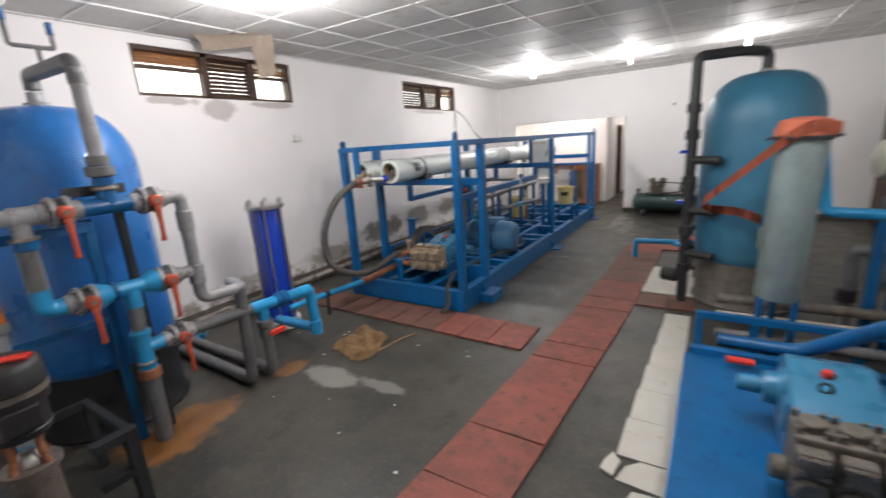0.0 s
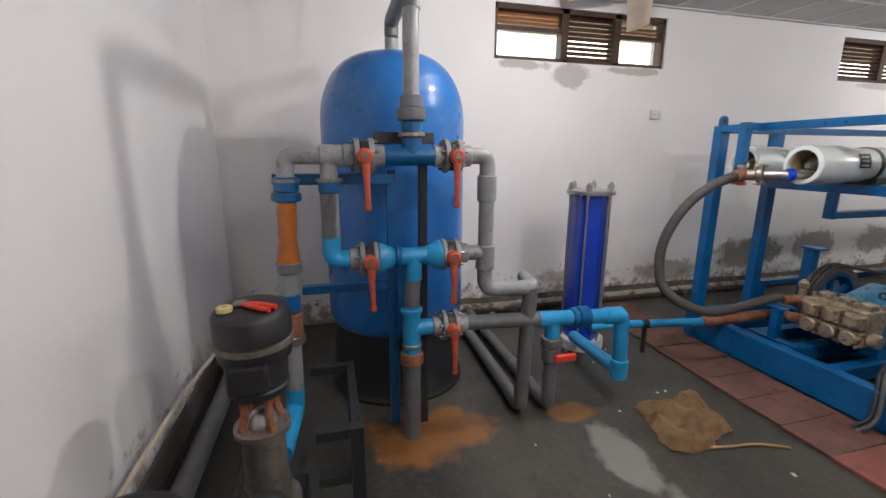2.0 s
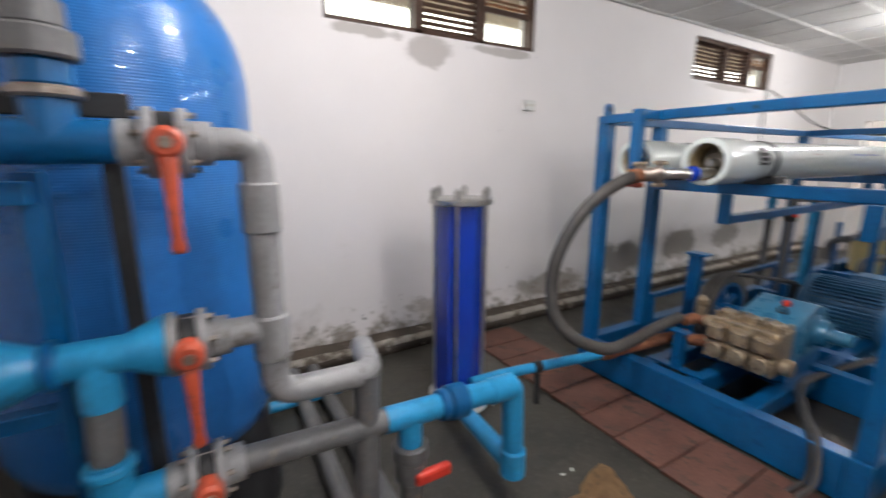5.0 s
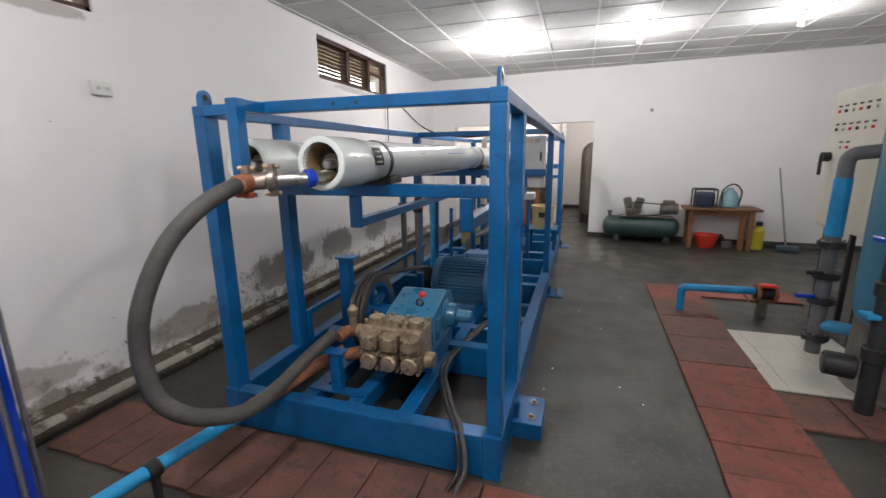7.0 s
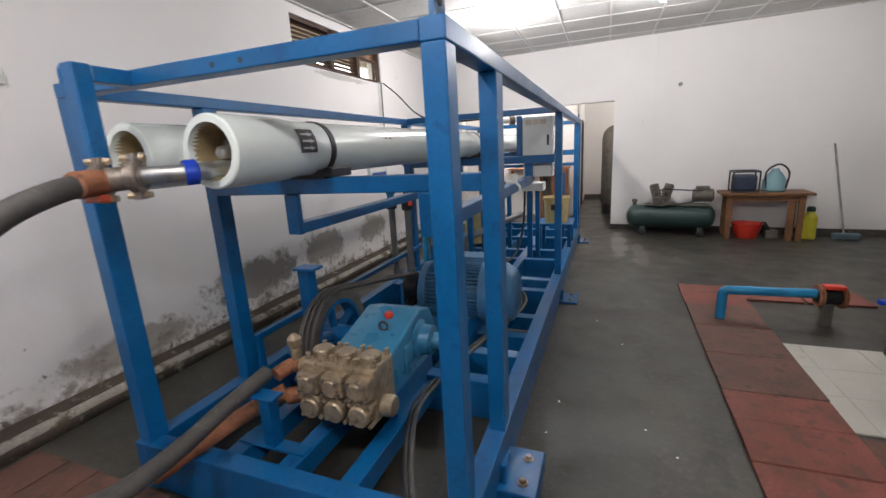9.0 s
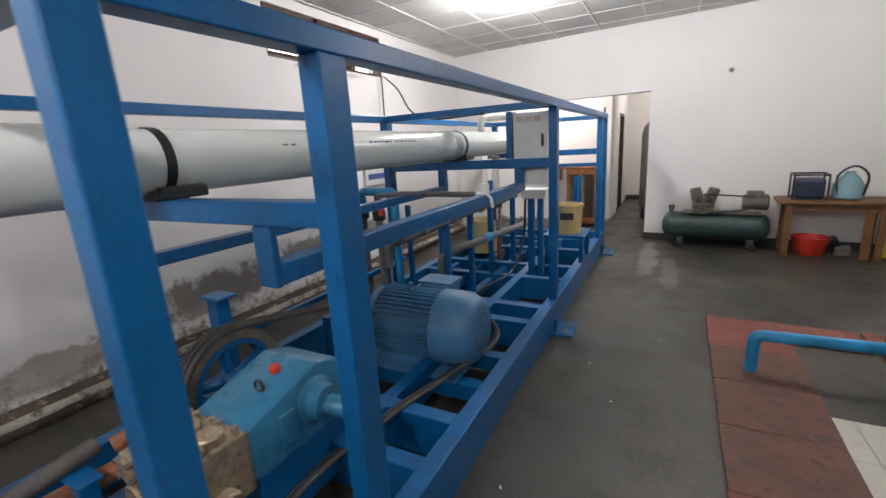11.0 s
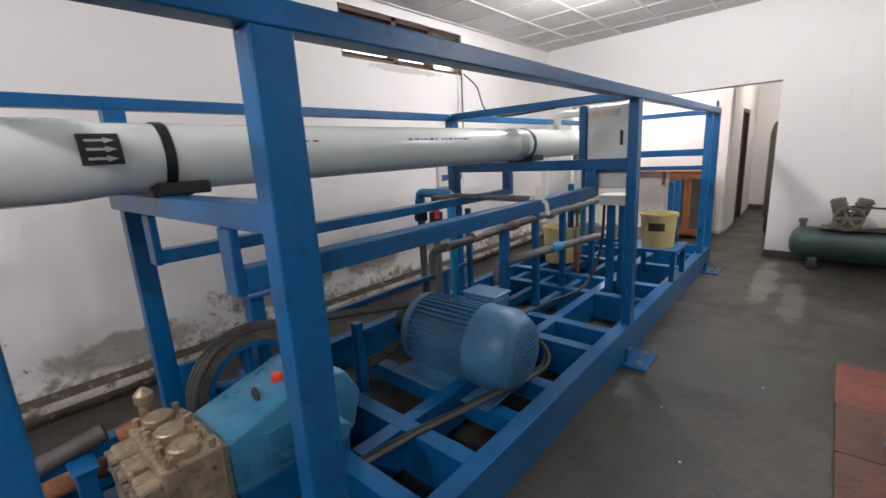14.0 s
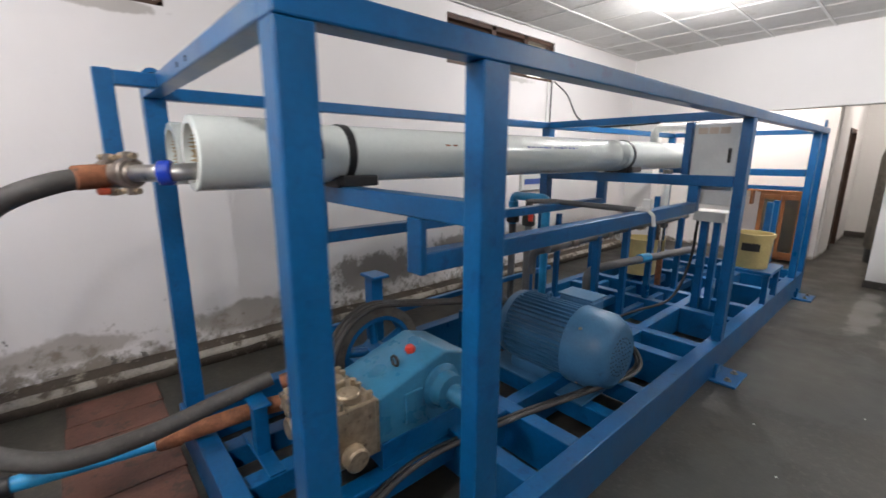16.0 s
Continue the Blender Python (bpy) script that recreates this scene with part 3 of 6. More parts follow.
PT = 1.85
PB = 1.788
for x, y, w, d in ((SX1 - 0.075, 3.69, 0.072, 0.085), (SX1 - 0.075, 4.235, 0.073, 0.105), (SX1 - 0.068, 6.76, 0.065, 0.085), (SX1 - 0.068, 9.22, 0.065, 0.07), (SX1 - 0.068, 9.645, 0.065, 0.07),
                   (SX0 + 0.01, 3.69, 0.08, 0.09), (SX0 + 0.01, 4.29, 0.08, 0.09), (SX0 + 0.01, 6.77, 0.08, 0.09), (SX0 + 0.01, 9.645, 0.08, 0.07)):
    beam("post", x, y, BT - 0.002, x + w, y + d, PB)
beam("top_beam", SX1 - 0.077, 3.69, PB, SX1 - 0.001, SY1 - 0.005, PT)
beam("top_beam", SX0 + 0.01, 3.69, PB, SX0 + 0.08, SY1 - 0.005, PT - 0.006)
beam("top_beam", SX0 + 0.08, 3.692, PB + 0.004, SX1 - 0.077, 3.762, PT - 0.003)
for y in (6.78, 9.65):
    beam("top_beam", SX0 + 0.08, y, PB + 0.002, SX1 - 0.077, y + 0.06, PT - 0.004)
beam("end_rail", SX0 + 0.09, 9.66, 1.16, SX1 - 0.068, 9.70, 1.21)
TBZ = 1.412
for y in (4.245, 6.78, 9.25):
    beam("vessel_beam", SX0 + 0.09, y, TBZ - 0.075, SX1 - 0.075, y + 0.08, TBZ)
# drilled holes of the front beam
for x in (-2.62, -2.5):
    beam("bolt_hole", x - 0.008, 3.6905, 1.81, x + 0.008, 3.6935, 1.826, DARK, 0)
# lifting lugs on two corners
for x, y, z in ((SX0 + 0.05, 3.7, PT - 0.01), (SX1 - 0.04, 3.7, PT - 0.003), (SX1 - 0.04, 9.64, PT - 0.003)):
    bm = rod((x - 0.008, y + 0.04, z + 0.045), (x + 0.008, y + 0.04, z + 0.045), 0.042, 20)
    box(x - 0.008, y - 0.002, z - 0.005, x + 0.008, y + 0.082, z + 0.045, 0, bm)
    lug = part("lifting_lug", bm, BLUE, skid)
    part("eye_hole", rod((x - 0.010, y + 0.04, z + 0.05), (x + 0.010, y + 0.04, z + 0.05), 0.017, 16), DARK, lug)
# hanging brackets and the two rails that they carry
for x, z, zr in ((-2.85, 1.148, 0.055), (-2.13, 1.15, 0.075)):
    beam("bracket", x - 0.04, 4.24, z - 0.01, x + 0.04, 4.268, TBZ - 0.076)
    beam("bracket", x - 0.035, 6.79, z, x + 0.035, 6.85, TBZ - 0.076)
    beam("rail", x - 0.035, 4.268, z - 0.008, x + 0.035, 6.79, z - 0.008 + zr)
# low guard frame beside the belt
beam("guard_rail", -3.40, 4.38, 0.44, -3.36, 6.9, 0.48)
beam("guard_leg", -3.40, 4.38, BT, -3.36, 4.43, 0.44)
beam("guard_leg", -3.40, 6.55, BT, -3.36, 6.6, 0.44)
beam("stub_post", -3.31, 4.74, BT - 0.005, -3.22, 4.82, 0.785)
beam("stub_cap", -3.33, 4.72, 0.785, -3.17, 4.84, 0.805)
# bolted feet
for y in (4.04, 6.58, 9.25):
    near = y < 5
    zt = 0.1 if near else 0.018
    foot = beam("foot_plate", SX1 - 0.002, y, 0, SX1 + 0.165, y + 0.29, zt)
    for yy in (y + 0.07, y + 0.22):
        part("washer", rod((SX1 + 0.1, yy, zt), (SX1 + 0.1, yy, zt + 0.004), 0.024, 14), STEEL_D, foot)
        part("bolt", rod((SX1 + 0.1, yy, zt + 0.004), (SX1 + 0.1, yy, zt + 0.02), 0.013, 6), STEEL_D, foot)
    beam("cleat", SX1 - 0.002, y + 0.09, zt - 0.002, SX1 + 0.02, y + 0.2, zt + 0.05)
    part("jack_bolt", rod((SX1 + 0.022, y + 0.05, zt), (SX1 + 0.03, y + 0.03, zt + 0.11), 0.012, 8), BLUE, foot)
# hose hanger on the front beam
beam("hose_bracket", -3.06, 3.5, 1.5, -3.0, 3.56, 1.845)
beam("hose_bracket", -3.058, 3.56, PT - 0.06, -3.002, 3.694, PT - 0.008)
skewed(skid)


def vessel(x, z, y0, y1, r, marks):
    v = thing("pressure_vessel", (x, (y0 + y1) / 2, z - r), "white glossy fibreglass membrane housing lying on the blue frame", "pressure vessel", "membrane housings")
    L = y1 - y0
    prof = [(0.1, r - 0.03), (0.0, r - 0.03), (0.0, r - 0.006), (0.006, r), (0.3, r), (0.42, r - 0.012), (L - 0.42, r - 0.012), (L - 0.3, r), (L - 0.006, r), (L, r - 0.006), (L, r - 0.03), (L - 0.1, r - 0.03)]
    part("shell", turn_profile(prof, (x, y0, z), (0, 1, 0), 48, closed=False), VESSEL, v)
    part("socket", turn_profile([(0.002, r - 0.0295), (0.16, r - 0.032), (0.161, 0.002)], (x, y0, z), (0, 1, 0), 40, closed=False), VESSEL_IN, v, "stained brown inside of the open end")
    part("end_plate", turn_profile([(0.0, 0.05), (0.015, 0.055), (0.03, r - 0.05), (0.05, r - 0.036)], (x, y0 + 0.1, z), (0, 1, 0), 32), IRON, v, "grimy end plate")
    part("port", turn_profile([(0, 0.016), (0.01, 0.024), (0.08, 0.026)], (x + 0.01, y0 + 0.03, z - 0.005), (0, 1, 0), 20), STEEL, v, "steel end port")
    part("end_cap", turn_profile([(0, r - 0.031), (0.05, r - 0.035), (0.08, 0.03)], (x, y1 - 0.095, z), (0, 1, 0), 32), VESSEL, v)
    for yy in (y0 + 0.56, y0 + 3.12, y1 - 0.25):
        part("strap", turn_profile([(0, r - 0.014), (0.001, r - 0.007), (0.035, r - 0.007), (0.036, r - 0.014)], (x, yy, z), (0, 1, 0), 48, closed=False), BLACK, v, "black steel strap")
        part("saddle", box(x - 0.1, yy - 0.05, z - r - 0.006, x + 0.1, yy + 0.08, z - r + 0.035, 0.008), BLACK, v)
        part("strap_lug", box(x + 0.085, yy - 0.04, z - r + 0.0, x + 0.135, yy + 0.13, z - r + 0.045, 0.008), BLACK, v)
    part("joint_band", turn_profile([(0, r - 0.013), (0.001, r - 0.0105), (0.12, r - 0.0105), (0.121, r - 0.013)], (x, y0 + 2.94, z), (0, 1, 0), 48, closed=False), SMOKE, v, "grey band")
    if marks:
        # a dark flow label with three pale arrows, and a line of faded print
        def curved(y_a, y_b, a0, a1, rr):
            bm = bmesh.new()
            n = 8
            row = [[bm.verts.new((x + rr * math.cos(radians(a0 + (a1 - a0) * k / n)), yy, z + rr * math.sin(radians(a0 + (a1 - a0) * k / n)))) for k in range(n + 1)] for yy in (y_a, y_b)]
            for k in range(n):
                bm.faces.new((row[0][k], row[1][k], row[1][k + 1], row[0][k + 1]))
            return smooth_all(bm)
        lab = part("flow_label", curved(y0 + 0.33, y0 + 0.44, -8, 36, r + 0.0012), INK, v, "dark label with three white arrows")
        for k in range(3):
            a = -4 + 12.5 * k
            part("arrow", curved(y0 + 0.348, y0 + 0.40, a + 2.5, a + 6, r + 0.002), WHITEP, lab)
            bm = bmesh.new()
            rr = r + 0.002
            pts = [(y0 + 0.396, a), (y0 + 0.396, a + 8.5), (y0 + 0.426, a + 4.2)]
            bm.faces.new([bm.verts.new((x + rr * math.cos(radians(q)), yy, z + rr * math.sin(radians(q)))) for yy, q in pts])
            part("arrow", bm, WHITEP, lab)
        yy = y0 + 1.75
        for k in range(14):
            w = random.choice((0.018, 0.03, 0.04))
            if k != 6:
                part("print_mark", curved(yy, yy + w, 20 + random.uniform(-1, 1), 25, r - 0.0106), INKB, v)
            yy += w + 0.012
        for k in range(2):
            part("print_mark", curved(y0 + 1.1 + 0.05 * k, y0 + 1.13 + 0.05 * k, 20, 24, r - 0.0106), RUST, v)
    return skewed(v)


VR, VZ = 0.133, 1.547
vessel(-2.73, VZ, 3.72, 9.45, VR, True)
vessel(-3.19, VZ, 3.74, 9.45, VR, False)

# feed hose and its couplings
hose = thing("feed_hose", (-3.0, 3.2, 0), "thick grey rubber hose looping from the pump up to the housings", "hose")
part("hose", cable([(-2.97, 3.5, 1.465), (-2.95, 3.36, 1.45), (-2.96, 3.21, 1.39), (-3.01, 3.1, 1.28), (-3.05, 3.03, 1.15), (-3.08, 2.98, 1.0), (-3.09, 2.965, 0.87), (-3.075, 2.96, 0.76), (-3.05, 2.97, 0.66), (-2.99, 3.01, 0.58), (-2.94, 3.1, 0.515), (-2.89, 3.25, 0.465), (-2.92, 3.5, 0.44), (-2.93, 3.75, 0.47), (-2.9, 3.98, 0.52)], 0.036, 16, 10), HOSE, hose)
part("ferrule", rod((-2.95, 3.4, 1.462), (-2.975, 3.5, 1.468), 0.043, 18, bev=0.006), RUST, hose, "rusty hose ferrule")
part("coupling", rod((-3.0, 3.5, 1.468), (-2.86, 3.57, 1.478), 0.04, 20, bev=0.008), STEEL_D, hose, "stained steel coupling")
for x, y, z, r in ((-2.985, 3.507, 1.47, 0.055), (-2.885, 3.555, 1.477, 0.055)):
    cl_ = part("clamp", rod((x - 0.018, y - 0.009, z), (x + 0.018, y + 0.009, z + 0.002), r, 16, bev=0.006), STEEL_D, hose, "grooved pipe clamp")
    for sgn in (-1, 1):
        part("clamp_bolt", rod((x - 0.03, y - 0.03 + 0.01, z + sgn * 0.062), (x + 0.03, y + 0.02, z + sgn * 0.062), 0.012, 6), BRASS, cl_)
        part("clamp_ear", box(x - 0.02, y - 0.016, z + sgn * 0.06 - 0.016, x + 0.02, y + 0.016, z + sgn * 0.06 + 0.016, 0.005), STEEL_D, cl_)
part("clamp_handle", box(-3.03, 3.46, 1.40, -2.94, 3.5, 1.425, 0.008), ORANGE, hose, "rusty orange clamp")
part("pipe", pipe([(-2.87, 3.565, 1.478), (-2.76, 3.62, 1.48), (-2.73, 3.67, 1.482), (-2.725, 3.8, 1.49)], 0.03, 0.05), STEEL, hose, "stained steel pipe into the housing")
part("blue_tie", rod((-2.755, 3.625, 1.48), (-2.735, 3.665, 1.482), 0.044, 16, bev=0.005), FILT, hose, "blue plastic clamp")


# ---- pumps: crankcase, brass head and flywheel, driven by belt from the motor ----
def build_pump(name, o, side, base, flywheel, metal):
    """A three-plunger pump at o (middle of the crankcase's foot), shaft end towards side (+1: +x, -1: -x)."""
    ox, oy, oz = o
    S = lambda x: ox + side * x

    def bx(x0, y0, z0, x1, y1, z1, bev=0.01, bm=None):
        a, b = sorted((S(x0), S(x1)))
        return box(a, oy + y0, oz + z0, b, oy + y1, oz + z1, bev, bm)
    p = thing(name, o, "light blue plunger pump with a grimy metal head", "pump", "plunger pumps")
    case = bmesh.new()
    prof = [(-0.16, 0.05), (0.22, 0.0), (0.38, 0.04), (0.43, 0.2), (0.36, 0.325), (0.22, 0.37), (-0.16, 0.265)]
    rings = [[case.verts.new((S(x), oy + y, oz + z)) for y, z in prof] for x in (-0.165, 0.165)]
    case.faces.new(rings[0])
    case.faces.new(rings[1][::-1])
    for k in range(len(prof)):
        case.faces.new((rings[0][k], rings[0][(k + 1) % len(prof)], rings[1][(k + 1) % len(prof)], rings[1][k]))
    bmesh.ops.recalc_face_normals(case, faces=case.faces)
    bmesh.ops.bevel(case, geom=case.edges[:], offset=0.016, segments=3, affect="EDGES", profile=0.5)
    body = part("crankcase", smooth_all(case, 50), PALE, p)
    part("shaft_boss", turn_profile([(0, 0.11), (0.02, 0.11), (0.035, 0.085), (0.09, 0.08), (0.1, 0.045), (0.19, 0.042), (0.2, 0.036)], (S(0.155), oy + 0.19, oz + 0.2), (side, 0, 0), 28), PALE, p)
    part("flange_plate", bx(-0.175, -0.175, 0.03, 0.175, -0.155, 0.275, 0.004), metal, p)
    part("oil_cap", turn_profile([(0, 0.022), (0.02, 0.026), (0.035, 0.018)], (S(0.02), oy + 0.127, oz + 0.338), (0, -0.2, 1), 16), REDP, p, "red oil cap")
    bm = bmesh.new()
    tor = [(S(0.04) + 0.024 * math.cos(a), oy + 0.02, oz + 0.335 + 0.024 * math.sin(a)) for a in [math.pi * 2 * i / 16 for i in range(17)]]
    part("lifting_eye", pipe(tor, 0.007, 0.001, 8, n=1), BLACKM, p)
    part("side_cover", bx(0.165, -0.02, 0.09, 0.177, 0.08, 0.24, 0.006), PALE, p)
    # brass head: valve block with three columns of caps and bolts
    head = part("pump_head", bx(-0.19, -0.36, 0.04, 0.19, -0.175, 0.30, 0.012), metal, p, "grimy metal pump head")
    for k in (-0.13, 0.0, 0.13):
        part("valve_cap", rod((S(k), oy - 0.27, oz + 0.29), (S(k), oy - 0.27, oz + 0.335), 0.05, 18, bev=0.006), metal, head)
        part("valve_cap", rod((S(k), oy - 0.35, oz + 0.1), (S(k), oy - 0.43, oz + 0.1), 0.052, 18, bev=0.008), metal, head)
        part("valve_box", bx(k - 0.055, -0.42, 0.17, k + 0.055, -0.35, 0.27, 0.012), metal, head)
        part("valve_cover", rod((S(k), oy - 0.415, oz + 0.22), (S(k), oy - 0.435, oz + 0.22), 0.042, 16, bev=0.006), metal, head)
        part("clamp_bar", bx(k - 0.06, -0.405, 0.135, k + 0.06, -0.35, 0.158, 0.006), metal, head)
        for dx in (-0.05, 0.05):
            for z in (0.055, 0.145):
                part("stud", rod((S(k + dx), oy - 0.36, oz + z), (S(k + dx), oy - 0.415, oz + z), 0.011, 6), metal, head)
        for dx in (-0.045, 0.045):
            for y, z, d in ((-0.33, 0.3, (0, 0, 1)), (-0.2, 0.3, (0, 0, 1))):
                q = Vector((S(k + dx), oy + y, oz + z))
                part("bolt", rod(q, q + Vector(d) * 0.03, 0.013, 6), metal, head)
            for z in (0.19, 0.25):
                q = Vector((S(k + dx * 0.8), oy - 0.42, oz + z))
                part("bolt", rod(q, q + Vector((0, -0.018, 0)), 0.012, 6), STEEL_D, head)
    part("side_port", rod((S(0.19), oy - 0.3, oz + 0.1), (S(0.25), oy - 0.3, oz + 0.1), 0.05, 18, bev=0.008), metal, head)
    part("side_port", rod((S(-0.19), oy - 0.27, oz + 0.22), (S(-0.27), oy - 0.27, oz + 0.22), 0.045, 18, bev=0.008), metal, head)
    part("elbow", pipe([(S(-0.24), oy - 0.27, oz + 0.22), (S(-0.33), oy - 0.27, oz + 0.22), (S(-0.36), oy - 0.36, oz + 0.2)], 0.036, 0.05), RUST, head, "rusty elbow on the outlet")
    part("nipple", rod((S(-0.3), oy - 0.27, oz + 0.22), (S(-0.3), oy - 0.27, oz + 0.31), 0.024, 14), metal, head)
    part("knob", turn_profile([(0, 0.012), (0.03, 0.034), (0.06, 0.034), (0.085, 0.012)], (S(-0.3), oy - 0.27, oz + 0.30), (0, 0, 1), 16), metal, head)
    part("gland", rod((S(-0.2), oy - 0.3, oz + 0.1), (S(-0.32), oy - 0.34, oz + 0.08), 0.04, 16), RUST, head)
    for k in (-0.13, 0.1):
        part("foot", bx(k - 0.05, -0.14, base - oz, k + 0.07, 0.34, 0.05, 0.006), BLUE, p)
    if flywheel:
        cx, cy, cz, R = S(-0.40), oy + 0.19, oz + 0.17, 0.27
        fw = part("flywheel", turn_profile([(0, R - 0.05), (0, R), (0.015, R), (0.02, R - 0.008), (0.03, R), (0.045, R - 0.008), (0.06, R), (0.075, R - 0.008), (0.1, R), (0.1, R - 0.05), (0, R - 0.05)], (cx - 0.05, cy, cz), (1, 0, 0), 56, closed=False), IRON, p, "grimy belt pulley with blue spokes")
        part("hub", rod((cx - 0.05, cy, cz), (cx + side * 0.22, cy, cz), 0.06, 24), BLUE, fw)
        for k in range(5):
            a = 2 * math.pi * k / 5 + 0.4
            d = Vector((0, math.cos(a), math.sin(a)))
            c = Vector((cx, cy, cz))
            part("spoke", pipe([c + d * 0.04, c + d * (R - 0.03)], 0.026, seg=10), BLUE, fw)
        part("rim", turn_profile([(0, R - 0.052), (0.0, R - 0.075), (0.1, R - 0.075), (0.1, R - 0.052)], (cx - 0.049, cy, cz), (1, 0, 0), 56, closed=False), BLUE, fw)
    return p


build_pump("plunger_pump", (-2.53, 4.38, 0.285), 1, 0.206, True, BRASS)


def build_motor(x0, x1, y, z, r):
    m = thing("electric_motor", ((x0 + x1) / 2, y, z - r), "blue ribbed electric motor bolted on the skid", "motor")
    L = x1 - x0
    part("body", turn_profile([(0.1, r - 0.03), (L - 0.28, r - 0.03)], (x0, y, z), (1, 0, 0), 48), MOTOR, m)
    for k in range(44):
        a = 2 * math.pi * k / 44
        own = box(x0 + 0.12, -0.004, r - 0.035, x1 - 0.3, 0.004, r - 0.002, 0)
        own.transform(Matrix.Translation((0, y, z)) @ Matrix.Rotation(a, 4, "X"))
        part("cooling_fin", own, MOTOR, m)
    part("front_bell", turn_profile([(0.0, 0.09), (0.03, 0.13), (0.06, r - 0.01), (0.12, r), (0.125, r - 0.03)], (x0, y, z), (1, 0, 0), 48), MOTOR, m)
    cowl = part("fan_cowl", turn_profile([(0, r - 0.02), (0.0, r + 0.008), (0.17, r + 0.004), (0.24, r - 0.035), (0.262, r - 0.07), (0.262, 0.002)], (x1 - 0.29, y, z), (1, 0, 0), 48, closed=False), MOTOR, m)
    holes = bmesh.new()
    for ring, n in ((0.03, 6), (0.06, 12), (0.09, 18), (0.115, 24)):
        for k in range(n):
            a = 2 * math.pi * k / n
            rod((x1 - 0.0281, y + ring * math.cos(a), z + ring * math.sin(a)), (x1 - 0.0265, y + ring * math.cos(a), z + ring * math.sin(a)), 0.0055, 6, holes)
    part("grille", holes, DARK, cowl)
    for k in range(4):
        a = math.pi / 4 + k * math.pi / 2
        q = Vector((x1 - 0.2, y + (r + 0.006) * math.cos(a), z + (r + 0.006) * math.sin(a)))
        part("screw", rod(q, q + Vector((0, math.cos(a), math.sin(a))) * 0.006, 0.01, 8), STEEL_D, cowl)
    tb = part("terminal_box", box(x0 + 0.3, y + 0.12, z + r - 0.1, x1 - 0.3, y + 0.29, z + r - 0.0, 0.02), MOTOR, m)
    part("lid", box(x0 + 0.29, y + 0.11, z + r + 0.0, x1 - 0.29, y + 0.3, z + r + 0.014, 0.006), MOTOR, tb)
    ring = [((x0 + x1) / 2 - 0.1, y - 0.02 + 0.024 * math.cos(a), z + r + 0.02 + 0.024 * math.sin(a)) for a in [math.pi * 2 * i / 16 for i in range(17)]]
    part("lifting_eye", pipe(ring, 0.008, 0.001, 8, n=1), MOTOR, m)
    for yy in (y - 0.19, y + 0.11):
        part("foot", box(x0 + 0.16, yy, z - r - 0.0, x1 - 0.34, yy + 0.08, z - r + 0.07, 0.008), MOTOR, m)
    part("pulley", turn_profile([(0, 0.1), (0.02, 0.105), (0.1, 0.105), (0.12, 0.1)], (x0 - 0.13, y, z), (1, 0, 0), 32), BLACKM, m, "black drive pulley")
    return m


MY, MZ, MR = 5.66, 0.4, 0.234
build_motor(-2.83, -1.99, MY, MZ, MR)


def build_belt(xa, xb, a, ra, b, rb):
    bt = thing("drive_belt", ((xa + xb) / 2, a[0], a[1]), "worn black drive belts between pulley and motor", "belt")
    for x in (xa, (xa + xb) / 2, xb):
        d = Vector((b[0] - a[0], b[1] - a[1]))
        base = math.atan2(d.y, d.x)
        off = math.acos((ra - rb) / d.length)
        pts = []
        for k in range(25):
            q = base + off + (2 * math.pi - 2 * off) * k / 24
            pts.append((x, a[0] + ra * math.cos(q), a[1] + ra * math.sin(q)))
        for k in range(17):
            q = base - off + 2 * off * k / 16
            pts.append((x, b[0] + rb * math.cos(q), b[1] + rb * math.sin(q)))
        pts.append(pts[0])
        part("belt", pipe(pts, 0.013, 0.0005, 8, n=1), HOSE, bt)


build_belt(-2.95, -2.88, (4.57, 0.455), 0.28, (MY, MZ), 0.115)

# cables on the motor side
cb = thing("motor_cable", (-2.1, 5.2, 0.22), "grey armoured cables lying over the skid beams", "cable")
part("cable", cable([(-2.2, 5.9, 0.4), (-2.06, 5.95, 0.34), (-2.0, 5.85, 0.245), (-2.1, 5.35, 0.24), (-2.2, 4.9, 0.24), (-2.3, 4.4, 0.2), (-2.15, 3.95, 0.24), (-2.02, 3.7, 0.245), (-1.97, 3.6, 0.1), (-2.0, 3.52, 0.018)], 0.013), HOSE, cb)
part("cable", cable([(-2.2, 5.92, 0.38), (-2.09, 5.98, 0.32), (-2.03, 5.85, 0.24), (-2.13, 5.35, 0.238), (-2.23, 4.9, 0.238), (-2.33, 4.4, 0.2), (-2.18, 3.95, 0.235), (-2.05, 3.7, 0.24), (-2.0, 3.6, 0.1), (-2.04, 3.52, 0.018)], 0.012), BLACK, cb)

# suction line: blue pipe, rusty joint
sl = thing("suction_pipe", (-3.2, 3.1, 0.2), "blue plastic pipe with a rusty steel end leading to the pump", "pipe")
part("pipe", pipe([(-3.3, 2.56, 0.24), (-3.28, 2.78, 0.25), (-3.14, 3.6, 0.25)], 0.033, 0.06), CYAN, sl)
part("steel_end", pipe([(-3.145, 3.58, 0.25), (-3.0, 3.9, 0.33), (-2.86, 4.04, 0.395)], 0.04, 0.1), RUST, sl, "rusty steel end")
part("joint", rod((-3.155, 3.53, 0.25), (-3.13, 3.63, 0.255), 0.045, 18, bev=0.008), RUST, sl)
part("collar", rod((-3.235, 3.0, 0.25), (-3.23, 3.05, 0.252), 0.042, 16), BLACK, sl)
part("strut", rod((-3.23, 3.03, 0.0), (-3.23, 3.03, 0.22), 0.02, 10), BLACKM, sl)
